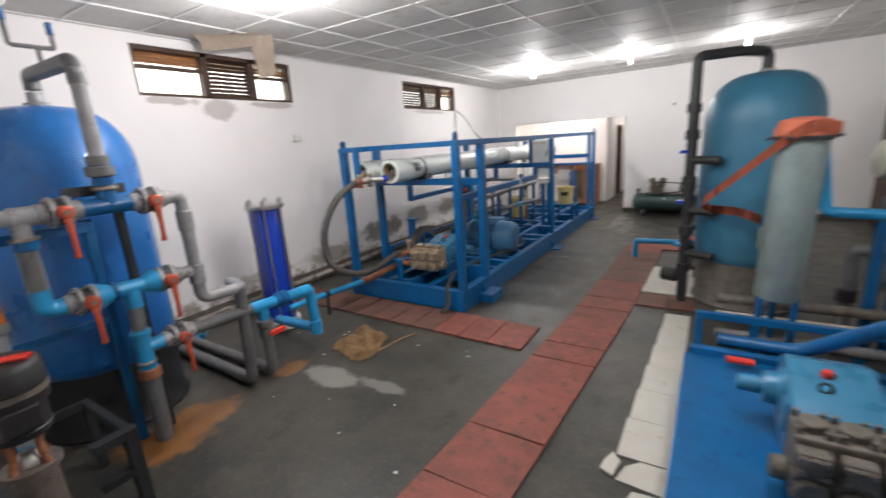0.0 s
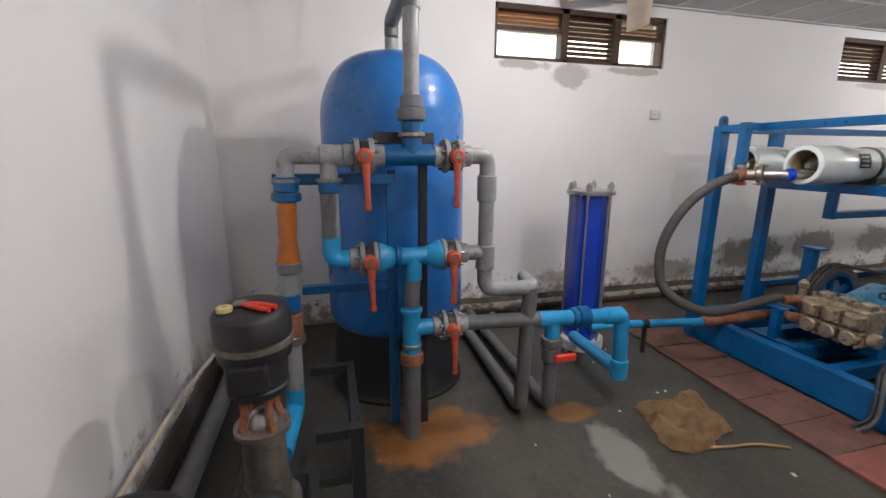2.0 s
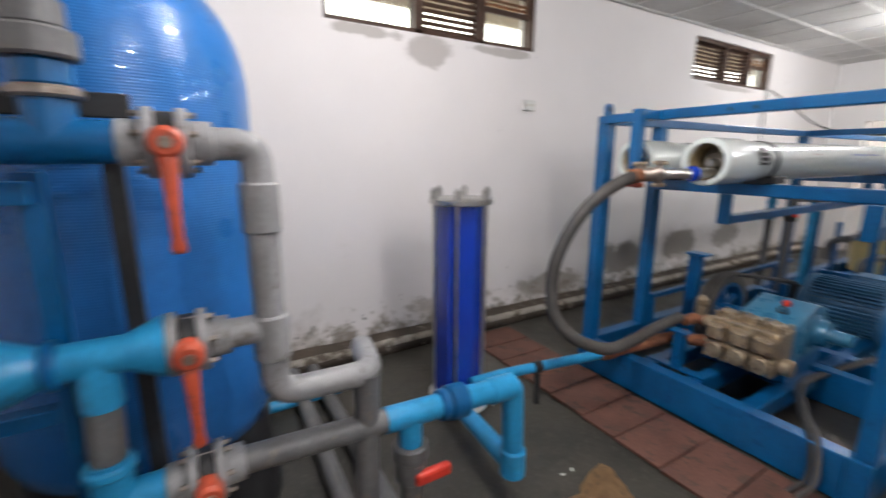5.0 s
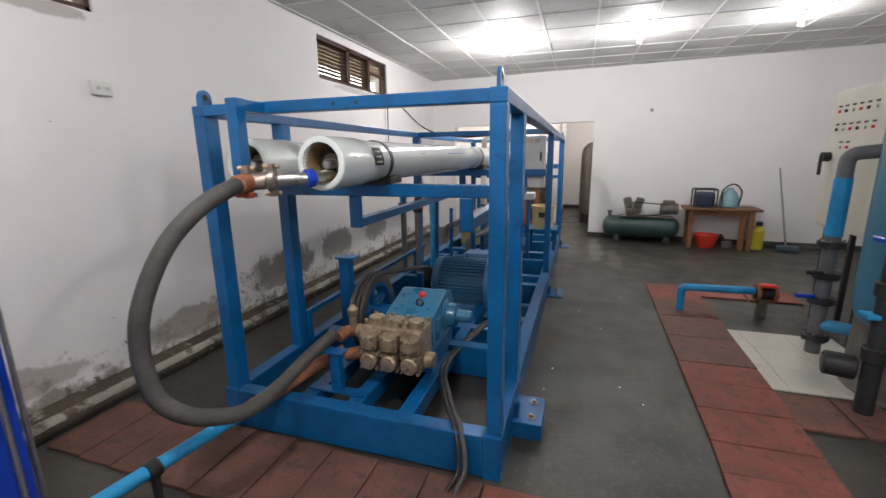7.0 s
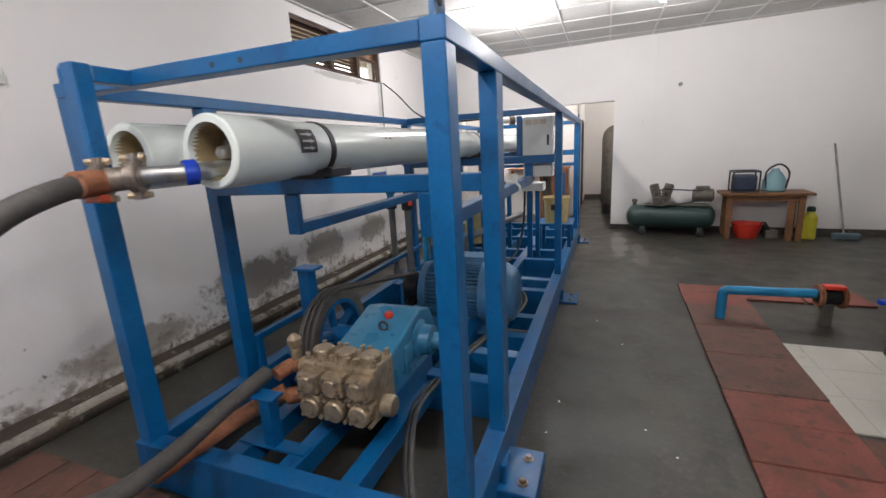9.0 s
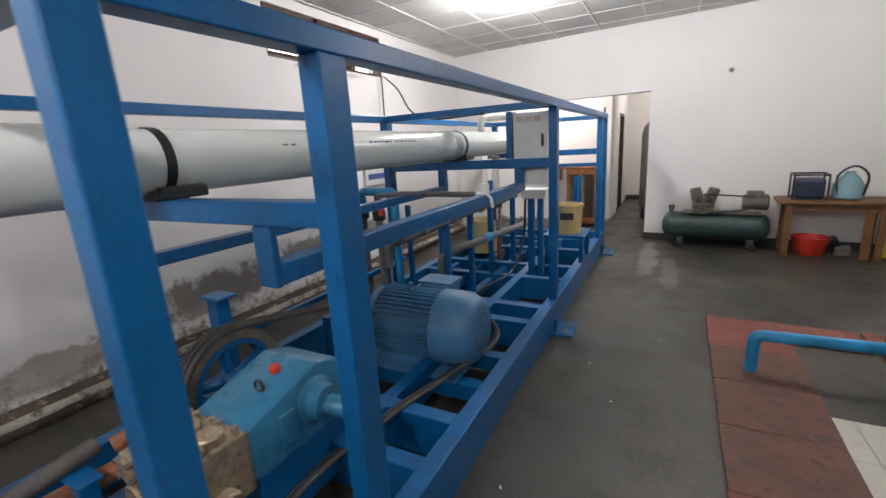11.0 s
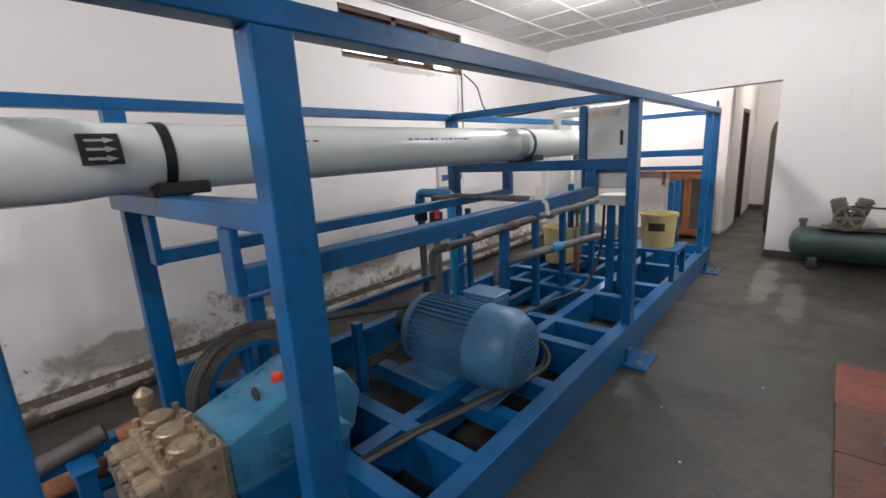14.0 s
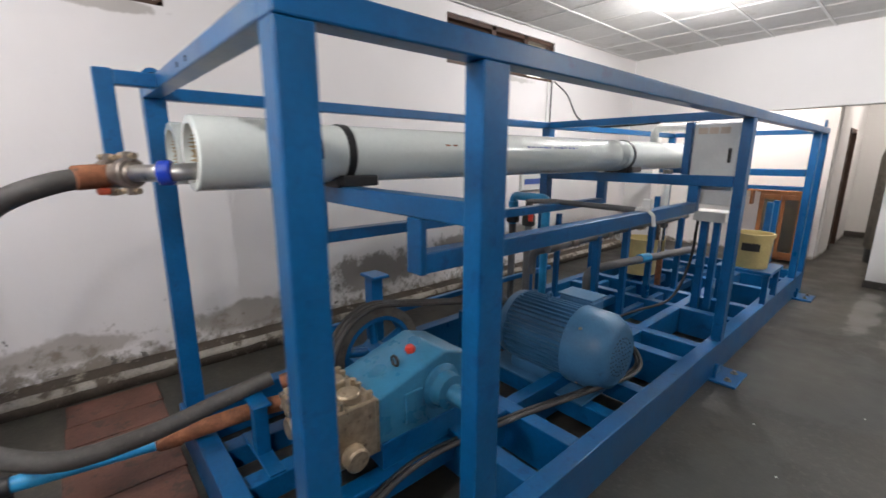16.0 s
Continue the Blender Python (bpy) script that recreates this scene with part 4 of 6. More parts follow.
st = thing("pipe_stand", (-2.83, 3.88, 0.205), "small blue steel pipe support on the skid", "stand")
part("post", box(-2.86, 3.86, 0.2, -2.8, 3.92, 0.455), BLUE, st)
part("top", box(-2.93, 3.85, 0.455, -2.77, 3.93, 0.467), BLUE, st)
part("foot", box(-3.02, 3.855, 0.203, -2.64, 3.925, 0.215), BLUE, st)

# far half of the skid: risers, sample pipes, boxes
rk = thing("pipe_rack", (-2.7, 7.0, BT), "blue risers and dark grey pipes standing in the skid", "pipework")
for x, y, z1, w in ((-2.75, 5.1, 0.62, 0.05), (-2.6, 5.62 + 0.75, 0.95, 0.05), (-2.6, 6.85, 1.0, 0.05), (-2.6, 7.35, 0.98, 0.05), (-2.55, 7.9, 0.95, 0.05), (-3.1, 6.6, 1.05, 0.04), (-3.1, 7.2, 0.9, 0.04), (-2.35, 8.3, 0.75, 0.05), (-3.0, 8.4, 1.1, 0.05)):
    part("riser", box(x - w / 2, y - w / 2, 0.2, x + w / 2, y + w / 2, z1, 0.004), BLUE, rk)
part("long_pipe", pipe([(-2.62, 5.75, 0.93), (-2.6, 7.0, 0.96), (-2.58, 8.1, 0.95)], 0.028, 0.1), PIPE_D, rk)
part("long_pipe", pipe([(-2.65, 6.35, 0.52), (-2.65, 6.35, 0.66), (-2.6, 6.6, 0.68), (-2.45, 8.2, 0.62)], 0.034, 0.06), PIPE_D, rk)
for y in (6.0, 6.5, 7.1, 7.7):
    part("coupling", rod((-2.61, y, 0.945), (-2.605, y + 0.06, 0.946), 0.037, 14), STEEL_D if y < 7 else BRASS, rk)
part("blue_coupling", rod((-2.56, 7.05, 0.665), (-2.55, 7.2, 0.66), 0.042, 16), CYAN, rk)
part("elbow", pipe([(-2.72, 5.72, 0.75), (-2.72, 5.72, 0.9), (-2.62, 5.85, 0.93)], 0.028, 0.05), PIPE_D, rk)
# the blue bent pipe with its two dark unions
up = thing("bent_pipe", (-3.05, 5.9, 0.2), "blue plastic bent pipe with black unions over the skid", "pipe")
part("pipe", pipe([(-3.42, 6.36, 0.95), (-3.42, 6.36, 1.2), (-3.06, 6.34, 1.2), (-3.06, 6.34, 0.95)], 0.036, 0.05), CYAN, up)
for x, y in ((-3.42, 6.36), (-3.06, 6.34)):
    part("sleeve", rod((x, y, 1.1), (x, y, 1.15), 0.044, 18, bev=0.004), CYAN, up)
part("union", rod((-3.42, 6.36, 0.96), (-3.42, 6.36, 1.06), 0.056, 18, bev=0.01), BLACK, up)
part("leg_pipe", rod((-3.42, 6.36, 0.2), (-3.42, 6.36, 0.97), 0.032, 16), PIPE_D, up)
part("union", rod((-3.24, 6.35, 0.95), (-3.24, 6.35, 1.05), 0.056, 18, bev=0.01), BLACK, up)
part("branch", rod((-3.24, 6.35, 0.2), (-3.24, 6.35, 1.18), 0.032, 16), PIPE_D, up)
part("leg_pipe", rod((-3.06, 6.34, 0.2), (-3.06, 6.34, 0.96), 0.032, 16), CYAN, up)
part("valve_handle", box(-3.2, 6.29, 1.0, -3.16, 6.31, 1.1, 0.004), REDP, up)
sp = thing("sample_pipe", (-2.6, 6.1, 1.15), "thin dark pipe ending in a white plastic tap", "pipe")
part("pipe", pipe([(-3.2, 6.3, 1.17), (-2.9, 6.2, 1.2), (-2.15, 6.02, 1.215)], 0.02, 0.05, 10), PIPE_D, sp)
tp = part("tap", turn_profile([(0, 0.02), (0.03, 0.028), (0.07, 0.024), (0.09, 0.012)], (-2.17, 6.025, 1.215), (0.95, -0.25, 0), 14), WHITEP, sp, "white plastic tap")
part("spout", pipe([(-2.1, 6.01, 1.215), (-2.06, 6.0, 1.2), (-2.05, 6.0, 1.13)], 0.011, 0.02, 8), WHITEP, tp)
part("lever", box(-2.13, 5.99, 1.225, -2.08, 6.03, 1.29, 0.006), WHITEP, tp)

wb = thing("instrument_board", (-2.05, 6.9, 1.15), "white enamel instrument box fixed on the blue frame", "box")
part("box", box(-2.19, 6.88, 1.2, -1.9, 7.03, 1.775, 0.008), WHITEP, wb)
part("latch", box(-1.955, 6.87, 1.50, -1.935, 6.882, 1.60, 0.003), INK, wb, "black latch slot")
for k in range(3):
    part("sticker", box(-2.16 + 0.07 * k, 6.8775, 1.70, -2.10 + 0.07 * k, 6.88, 1.745, 0), CARD, wb, "faded print")
jb = thing("junction_box", (-2.2, 7.5, BT), "white plastic junction box on a blue post", "box")
part("post", box(-2.26, 7.5, 0.2, -2.2, 7.56, 1.02), BLUE, jb)
part("post", box(-2.17, 7.54, 0.2, -2.12, 7.6, 1.02), BLUE, jb)
part("box", box(-2.31, 7.44, 1.0, -2.06, 7.64, 1.09, 0.01), WHITEP, jb)
part("cable", cable([(-2.28, 7.5, 1.0), (-2.3, 7.48, 0.6), (-2.36, 7.3, 0.3), (-2.5, 6.9, 0.235), (-2.55, 6.4, 0.24)], 0.012), BLACK, jb)
part("post", box(-2.245, 6.86, TBZ - 0.002, -2.195, 6.92, PB), BLUE, wb)
pe = thing("outlet_pipe", (-2.73, 7.6, VZ + VR), "white plastic elbow pipe rising from the housing", "pipe")
part("pipe", pipe([(-2.73, 7.5, VZ + 0.1), (-2.73, 7.5, 1.79), (-2.6, 7.6, 1.8), (-2.44, 7.68, 1.8)], 0.034, 0.06), WHITEP, pe)
part("union", rod((-2.48, 7.66, 1.8), (-2.42, 7.69, 1.8), 0.05, 18, bev=0.008), IRON, pe)
ft = thing("flow_tube", (-2.75, 8.0, 0.2), "upright clear flow meter tube with steel ends", "flow meter")
part("tube", rod((-2.75, 8.0, 0.5), (-2.75, 8.0, 0.82), 0.035, 18), PANE, ft)
part("end", rod((-2.75, 8.0, 0.2), (-2.75, 8.0, 0.5), 0.03, 16), RUST, ft)
part("end", rod((-2.75, 8.0, 0.82), (-2.75, 8.0, 0.95), 0.04, 16), PIPE_D, ft)

# White pipe stands in for a bright vertical glow; socket and cap are made up.
wp = thing("bright_strip_pipe", (-2.93, 8.42, 0.2), "white pipe added in place of a bright upright glow inside the blue skid", "pipe")
part("pipe", rod((-2.93, 8.42, 0.8), (-2.93, 8.42, 1.34), 0.04, 20), WHITEP, wp)
part("socket", rod((-2.93, 8.42, 0.2), (-2.93, 8.42, 0.82), 0.046, 20, bev=0.004), PIPE_D, wp)
part("cap", rod((-2.93, 8.42, 1.33), (-2.93, 8.42, 1.4), 0.05, 20, bev=0.006), PIPE_D, wp)


def tub(x, y, z, r, h, mat, label):
    t = thing("plastic_tub", (x, y, z), label, "tub", "plastic tubs")
    part("body", turn_profile([(0, r * 0.86), (0.005, r * 0.9), (h - 0.03, r), (h - 0.03, r + 0.012), (h, r + 0.012), (h, r - 0.006), (0.012, r * 0.86)], (x, y, z), (0, 0, 1), 36), mat, t)
    return t


t1 = tub(-1.99, 8.12, 0.535, 0.155, 0.32, YELLOW, "yellow plastic tub with a dark label on a blue stand")
bm = bmesh.new()
n = 8
cols = [[bm.verts.new((-1.99 + 0.152 * math.cos(radians(-110 + 55 * k / n)), 8.12 + 0.152 * math.sin(radians(-110 + 55 * k / n)), z)) for k in range(n + 1)] for z in (0.7, 0.78)]
for k in range(n):
    bm.faces.new((cols[0][k], cols[0][k + 1], cols[1][k + 1], cols[1][k]))
part("label", bm, INK, t1, "dark printed label")
tub(-3.1, 8.35, 0.2, 0.19, 0.42, YELLOW, "yellow plastic drum standing in the skid")
sd = thing("tub_stand", (-2.0, 8.15, 0.2), "low blue steel stand inside the skid", "stand")
part("top", box(-2.22, 7.93, 0.505, -1.76 - 0.02, 8.4, 0.535), BLUE, sd)
for x, y in ((-2.2, 7.95), (-1.84, 7.95), (-2.2, 8.34), (-1.84, 8.34)):
    part("leg", box(x, y, 0.2, x + 0.045, y + 0.045, 0.505), BLUE, sd)
for y in (8.36, 8.62):
    part("arm", box(-1.98, y, 0.535 if y < 8.5 else 0.2, -1.93, y + 0.05, 1.12), BLUE, sd)
part("arm_link", box(-1.98, 8.41, 0.62, -1.93, 8.62, 0.66), BLUE, sd)
vp = thing("vertical_valve", (-1.95, 8.0, 1.2), "black valve wheel hanging at the frame corner", "valve")
ring = [(-2.12 + 0.0, 7.4 + 0.035 * math.cos(a), 1.36 + 0.05 * math.sin(a)) for a in [math.pi * 2 * i / 16 for i in range(17)]]
part("wheel", pipe(ring, 0.01, 0.001, 8, n=1), BLACK, vp)
part("stem", rod((-2.12, 7.4, 1.22), (-2.12, 7.4, 1.36), 0.016, 10), RUST, vp)

# window cable and cable on the wall
wc = thing("wall_cable", (-4.4, 8.4, 2.3), "thin black cable sagging from the window to the skid", "cable")
part("cable", cable([(-4.48, 8.42, 2.5), (-4.2, 8.3, 2.3), (-3.6, 7.6, 1.95), (-3.0, 7.0, 1.8), (-2.4, 6.78, 1.79)], 0.009), BLACK, wc)
part("cable", cable([(-4.49, 8.38, 2.5), (-4.495, 8.38, 2.0), (-4.495, 8.36, 1.6), (-4.49, 8.3, 1.1)], 0.007), HOSE, wc)
part("cable", cable([(-4.49, 8.3, 2.5), (-4.495, 8.28, 1.9), (-4.495, 8.2, 1.3)], 0.006), WHITEP, wc)


def socket(x, y, z, w):
    t = thing("wall_socket", (x, y, z), "white plastic double socket on the wall", "socket", "wall sockets")
    part("body", box(x, y - w, z - 0.045, x + 0.035, y + w, z + 0.045, 0.006), WHITEP, t)
    for k in (-0.5, 0.5):
        part("switch", box(x + 0.035, y + k * w - 0.012, z - 0.012, x + 0.04, y + k * w + 0.012, z + 0.012, 0.002), BEIGE, t)


socket(X0, 3.98, 2.03, 0.06)
kn = thing("wall_hook", (-0.37, Y1, 2.3), "small grey hook on the end wall", "hook")
part("knob", turn_profile([(0, 0.03), (0.01, 0.03), (0.03, 0.018), (0.035, 0.01)], (-0.37, Y1, 2.3), (0, -1, 0), 16), STEEL, kn)
on_end_wall(structure("wall_joint", box(-0.735, Y1 - 0.006, 0.09, -0.70, Y1 + 0.0, H, 0.002), WALL_FAR, "faint raised plaster joint on the end wall", "trim"))

# ---- blue filter tank ----
TX, TY, TR = -3.433, 1.005, 0.471


def build_tank(x, y, R, h, shell, label, kind_label, skirt=BLACK):
    t = thing("filter_tank", (x, y, 0), label, "tank", "filter tanks")
    d = 0.92 * R
    prof = [(0.42, R - 0.1), (0.46, R - 0.03), (0.54, R)]
    prof += [(0.54 + (h - d - 0.54) * i / 6, R) for i in range(1, 7)]
    prof += [(h - d + d * math.sin(a), 0.06 + (R - 0.06) * math.cos(a) ** 0.75) for a in [math.pi / 2 * i / 14 for i in range(1, 14)]] + [(h, 0.055)]
    part("shell", turn_profile(prof, (x, y, 0), (0, 0, 1), 64), shell, t)
    part("skirt", turn_profile([(0, R - 0.0), (0.02, R + 0.005), (0.05, R - 0.02), (0.5, R - 0.028), (0.5, R - 0.08)], (x, y, 0), (0, 0, 1), 64), skirt, t, kind_label)
    part("top_fitting", turn_profile([(0, 0.07), (0.03, 0.07), (0.04, 0.045), (0.1, 0.045)], (x, y, h - 0.01), (0, 0, 1), 24), PIPE, t)
    return t


build_tank(TX, TY, TR, 2.235, TANK, "tall blue fibreglass filter tank on a black skirt", "black plastic skirt")

# ---- blue cartridge housing on the floor ----
FX, FY = -3.487, 2.593
fil = thing("cartridge_housing", (FX, FY, 0), "bright blue cartridge filter housing with steel tie rods", "filter")
part("barrel", turn_profile([(0.1, 0.15), (1.30, 0.15)], (FX, FY, 0), (0, 0, 1), 6), FILT, fil)
part("base_plate", turn_profile([(0, 0.17), (0.02, 0.19), (0.09, 0.19), (0.1, 0.18)], (FX, FY, 0), (0, 0, 1), 32), WHITEP, fil)
part("top_plate", turn_profile([(0, 0.18), (0.006, 0.188), (0.03, 0.188), (0.036, 0.18)], (FX, FY, 1.30), (0, 0, 1), 32), STEEL, fil)
for k in range(6):
    a = math.pi / 3 * k + 0.35
    x, y = FX + 0.168 * math.cos(a), FY + 0.168 * math.sin(a)
    part("tie_rod", rod((x, y, 0.09), (x, y, 1.40), 0.009, 10), STEEL, fil)
    part("nut", rod((x, y, 1.336), (x, y, 1.385), 0.02, 6), STEEL, fil)

# ---- valve manifold before the tank ----
PX = -2.66
PRAD = 0.042
man = thing("valve_manifold", (PX, 1.0, 0), "grey and blue plastic pipe manifold with orange valve handles", "manifold")


def ppart(name, pts, mat, r=PRAD, bend=0.06, label=""):
    return part(name, pipe(pts, r, bend, 18), mat, man, label)


def sleeve(p, q, mat=PIPE, r=0.052):
    return part("sleeve", rod(p, q, r, 20, bev=0.006), mat, man)


def valve(y, z, handle, ang):
    """A wafer valve between two bolted flanges with a long handle hanging down."""
    v = part("valve_body", rod((PX, y - 0.02, z), (PX, y + 0.02, z), 0.075, 28, bev=0.004), BLACK, man, "black wafer valve")
    for s in (-1, 1):
        part("flange", rod((PX, y + s * 0.022, z), (PX, y + s * 0.048, z), 0.085, 28, bev=0.004), PIPE, v)
        part("stub", rod((PX, y + s * 0.048, z), (PX, y + s * 0.1, z), 0.055, 20, bev=0.004), PIPE, v)
    for k in range(6):
        a = math.pi / 3 * k + 0.3
        part("bolt", rod((PX + 0.068 * math.cos(a), y - 0.066, z + 0.068 * math.sin(a)), (PX + 0.068 * math.cos(a), y + 0.066, z + 0.068 * math.sin(a)), 0.008, 6), STEEL_D, v)
    bm = rod((PX + 0.05, y, z), (PX + 0.125, y, z), 0.037, 22, bev=0.01)
    own = bmesh.new()
    rings = []
    for d, w, th in ((0.0, 0.024, 0.016), (0.05, 0.02, 0.014), (0.14, 0.014, 0.010), (0.22, 0.013, 0.009), (0.245, 0.018, 0.011), (0.258, 0.014, 0.009)):
        c = Vector((PX + 0.1 + 0.012 * math.sin(d * 12), y + math.sin(ang) * d, z - d))
        rings.append([own.verts.new(c + Vector((th * math.cos(q), w * math.sin(q), 0))) for q in [2 * math.pi * i / 12 for i in range(12)]])
    for A, B in zip(rings, rings[1:]):
        for i in range(12):
            own.faces.new((A[i], A[(i + 1) % 12], B[(i + 1) % 12], B[i]))
    own.faces.new(rings[0])
    own.faces.new(rings[-1])
    merge(bm, smooth_all(own, 60))
    h = part("handle", bm, handle, v, "orange plastic handle")
    part("cap", rod((PX + 0.125, y, z), (PX + 0.131, y, z), 0.014, 12), STEEL_D, h)


ZU, ZM, ZL = 1.6, 1.08, 0.67
ppart("pipe", [(PX, 0.64, ZU), (PX, 0.37, ZU), (PX, 0.37, 1.5)], PIPE, bend=0.08)
sleeve((PX, 0.53, ZU), (PX, 0.64, ZU))
ppart("branch", [(PX, 0.57, ZU), (PX, 0.57, 1.2)], PIPE)
part("clear_sleeve", rod((PX, 0.565, 1.2), (PX, 0.565, 1.42), 0.045, 18), PANE, man, "clear plastic sleeve")
sleeve((PX, 0.57, 1.42), (PX, 0.57, 1.49), BLUE, 0.054)
ppart("blue_elbow", [(PX, 0.565, 1.2), (PX, 0.565, ZM), (PX, 0.68, ZM)], CYAN, 0.048, 0.06)
valve(0.74, ZU, ORANGE, 0.02)
valve(1.19, ZU, ORANGE, 0.0)
valve(0.75, ZM, ORANGE, 0.02)
valve(1.18, ZM, ORANGE, 0.0)
valve(1.185, ZL, ORANGE, 0.03)
ppart("tee", [(PX, 0.84, ZU), (PX, 1.09, ZU)], BLUE, 0.05)
ppart("riser", [(PX, 0.98, ZU), (PX, 0.98, 1.7)], BLUE, 0.05)
sleeve((PX, 0.98, 1.69), (PX, 0.98, 1.715), STEEL_D, 0.068)
sleeve((PX, 0.98, 1.715), (PX, 0.98, 1.77), BLUE, 0.052)
sleeve((PX, 0.98, 1.77), (PX, 0.98, 1.83), PIPE_D, 0.072)
sleeve((PX, 0.98, 1.83), (PX, 0.98, 1.89), PIPE_D, 0.056)
ppart("top_pipe", [(PX, 0.98, 1.86), (PX - 0.01, 0.985, 2.37)], PIPE, 0.04)
ppart("top_elbow", [(PX - 0.01, 0.985, 2.28), (PX - 0.02, 0.985, 2.41), (TX, TY, 2.43), (TX, TY, 2.34)], PIPE_D, 0.045, 0.06)
ppart("gauge_pipe", [(TX + 0.3, TY - 0.01, 2.46), (TX + 0.3, TY - 0.01, 2.55), (TX + 0.3, TY - 0.14, 2.55), (TX + 0.3, TY - 0.14, 2.72)], PIPE_D, 0.013, 0.02)
ppart("gauge_pipe", [(TX + 0.3, TY - 0.01, 2.55), (TX + 0.3, TY + 0.07, 2.55), (TX + 0.3, TY + 0.07, 2.66)], PIPE_D, 0.013, 0.02)
for y, z in ((TY - 0.14, 2.68), (TY + 0.07, 2.63)):
    part("gauge_tap", rod((TX + 0.3, y, z), (TX + 0.3, y, z + 0.07), 0.02, 12, bev=0.004), BLUE, man)
part("gauge", turn_profile([(0, 0.04), (0.02, 0.045), (0.03, 0.04)], (TX + 0.29, TY - 0.14, 2.79), (1, -0.2, 0.1), 20), WHITEP, man, "white pressure gauge")
ppart("pipe", [(PX, 1.28, ZU), (PX, 1.39, ZU), (PX, 1.39, 0.86), (PX, 1.70, 0.85), (PX - 0.22, 1.74, 0.85)], PIPE, bend=0.07)
sleeve((PX, 1.39, 1.36), (PX, 1.39, 1.5))
sleeve((PX, 1.39, 0.98), (PX, 1.39, 1.12))
ppart("cross_pipe", [(PX, 1.27, ZM), (PX, 1.40, ZM)], PIPE)
ppart("tee", [(PX, 0.84, ZM), (PX, 1.09, ZM)], CYAN, 0.048)
sleeve((PX, 0.885, ZM), (PX, 0.915, ZM), BLUE, 0.062)
for y0, y1 in ((0.8, 0.88), (1.13, 1.05)):
    part("cone", turn_profile([(0, 0.08), (0.012, 0.08), (0.08, 0.05)], (PX, y0, ZM), (0, 1 if y1 > y0 else -1, 0), 20), CYAN, man)
ppart("drop", [(PX, 0.98, ZM), (PX, 0.98, 0.95)], CYAN, 0.048)
ppart("drop", [(PX, 0.98, 0.96), (PX, 0.97, 0.78)], PIPE_D, 0.042)
ppart("lower_tee", [(PX, 0.97, 0.8), (PX, 0.97, 0.52)], CYAN, 0.05)
sleeve((PX, 0.97, 0.76), (PX, 0.97, 0.79), CYAN, 0.06)
sleeve((PX, 0.97, 0.56), (PX, 0.97, 0.585), STEEL, 0.055)
ppart("lower_branch", [(PX, 0.97, ZL), (PX, 1.1, ZL)], CYAN, 0.046)
sleeve((PX, 0.97, 0.46), (PX, 0.97, 0.53), RUST, 0.064)
ppart("foot_pipe", [(PX, 0.97, 0.47), (PX, 0.965, 0.0)], PIPE_D, 0.05)
ppart("pipe", [(PX, 1.26, ZL), (PX, 1.76, 0.645)], PIPE_D, 0.042)
ppart("blue_tee", [(PX, 1.74, 0.645), (PX, 2.33, 0.615), (PX + 0.02, 2.33, 0.24), (-3.34, 2.44, 0.16)], CYAN, 0.047, 0.035)
sleeve((PX, 2.0, 0.632), (PX, 2.08, 0.628), BLUE, 0.068)
sleeve((PX, 1.96, 0.634), (PX, 2.0, 0.632), BLUE, 0.06)
sleeve((PX, 2.2, 0.62), (PX, 2.33, 0.615), CYAN, 0.054)
sleeve((PX + 0.02, 2.33, 0.19), (PX + 0.02, 2.33, 0.32), CYAN, 0.056)
ppart("drop", [(PX, 1.84, 0.64), (PX, 1.84, 0.5)], CYAN, 0.045)
sleeve((PX, 1.84, 0.46), (PX, 1.84, 0.52), PIPE_D, 0.066)
bv = part("ball_valve", rod((PX, 1.84, 0.36), (PX, 1.84, 0.46), 0.058, 20, bev=0.012), PIPE_D, man)
part("valve_handle", box(PX + 0.04, 1.83, 0.375, PX + 0.075, 1.98, 0.425, 0.012), REDP, bv, "red plastic valve handle")
ppart("drop", [(PX, 1.84, 0.37), (PX, 1.84, 0.06), (-4.3, 1.86, 0.06)], PIPE_D, 0.042, 0.05)
ppart("upright", [(PX, 1.68, 0.85), (PX - 0.02, 1.66, 0.06), (-4.3, 1.72, 0.06)], PIPE_D, 0.044, 0.05)
part("tap", rod((-3.9, 1.95, 0.1), (-3.9, 1.95, 0.2), 0.025, 12), PIPE_D, man)
ppart("short_pipe", [(-3.95, 1.5, 0.05), (-3.95, 1.95, 0.06), (-3.9, 1.95, 0.12)], CYAN, 0.035, 0.04)
# flow meter branch
sleeve((PX, 0.37, 1.43), (PX, 0.37, 1.5), BLUE, 0.058)
sleeve((PX, 0.367, 1.385), (PX, 0.368, 1.425), BLUE, 0.07)
part("flow_meter", turn_profile([(0, 0.046), (0.06, 0.046), (0.2, 0.042), (0.27, 0.053), (0.31, 0.056)], (PX, 0.366, 1.385), (0, -0.03, -1), 24), AMBER, man, "amber plastic flow meter tube")
sleeve((PX, 0.355, 1.03), (PX, 0.356, 1.085), PIPE_D, 0.062)
ppart("pipe", [(PX, 0.355, 1.04), (PX, 0.35, 0.9)], PIPE, 0.045)
sleeve((PX, 0.35, 0.83), (PX, 0.35, 0.92), BLUE, 0.05)
sleeve((PX, 0.348, 0.7), (PX, 0.349, 0.82), RUST, 0.058)
sleeve((PX, 0.346, 0.655), (PX, 0.347, 0.7), STEEL_D, 0.066)
ppart("pipe", [(PX, 0.345, 0.67), (PX, 0.34, 0.36)], PIPE, 0.045)
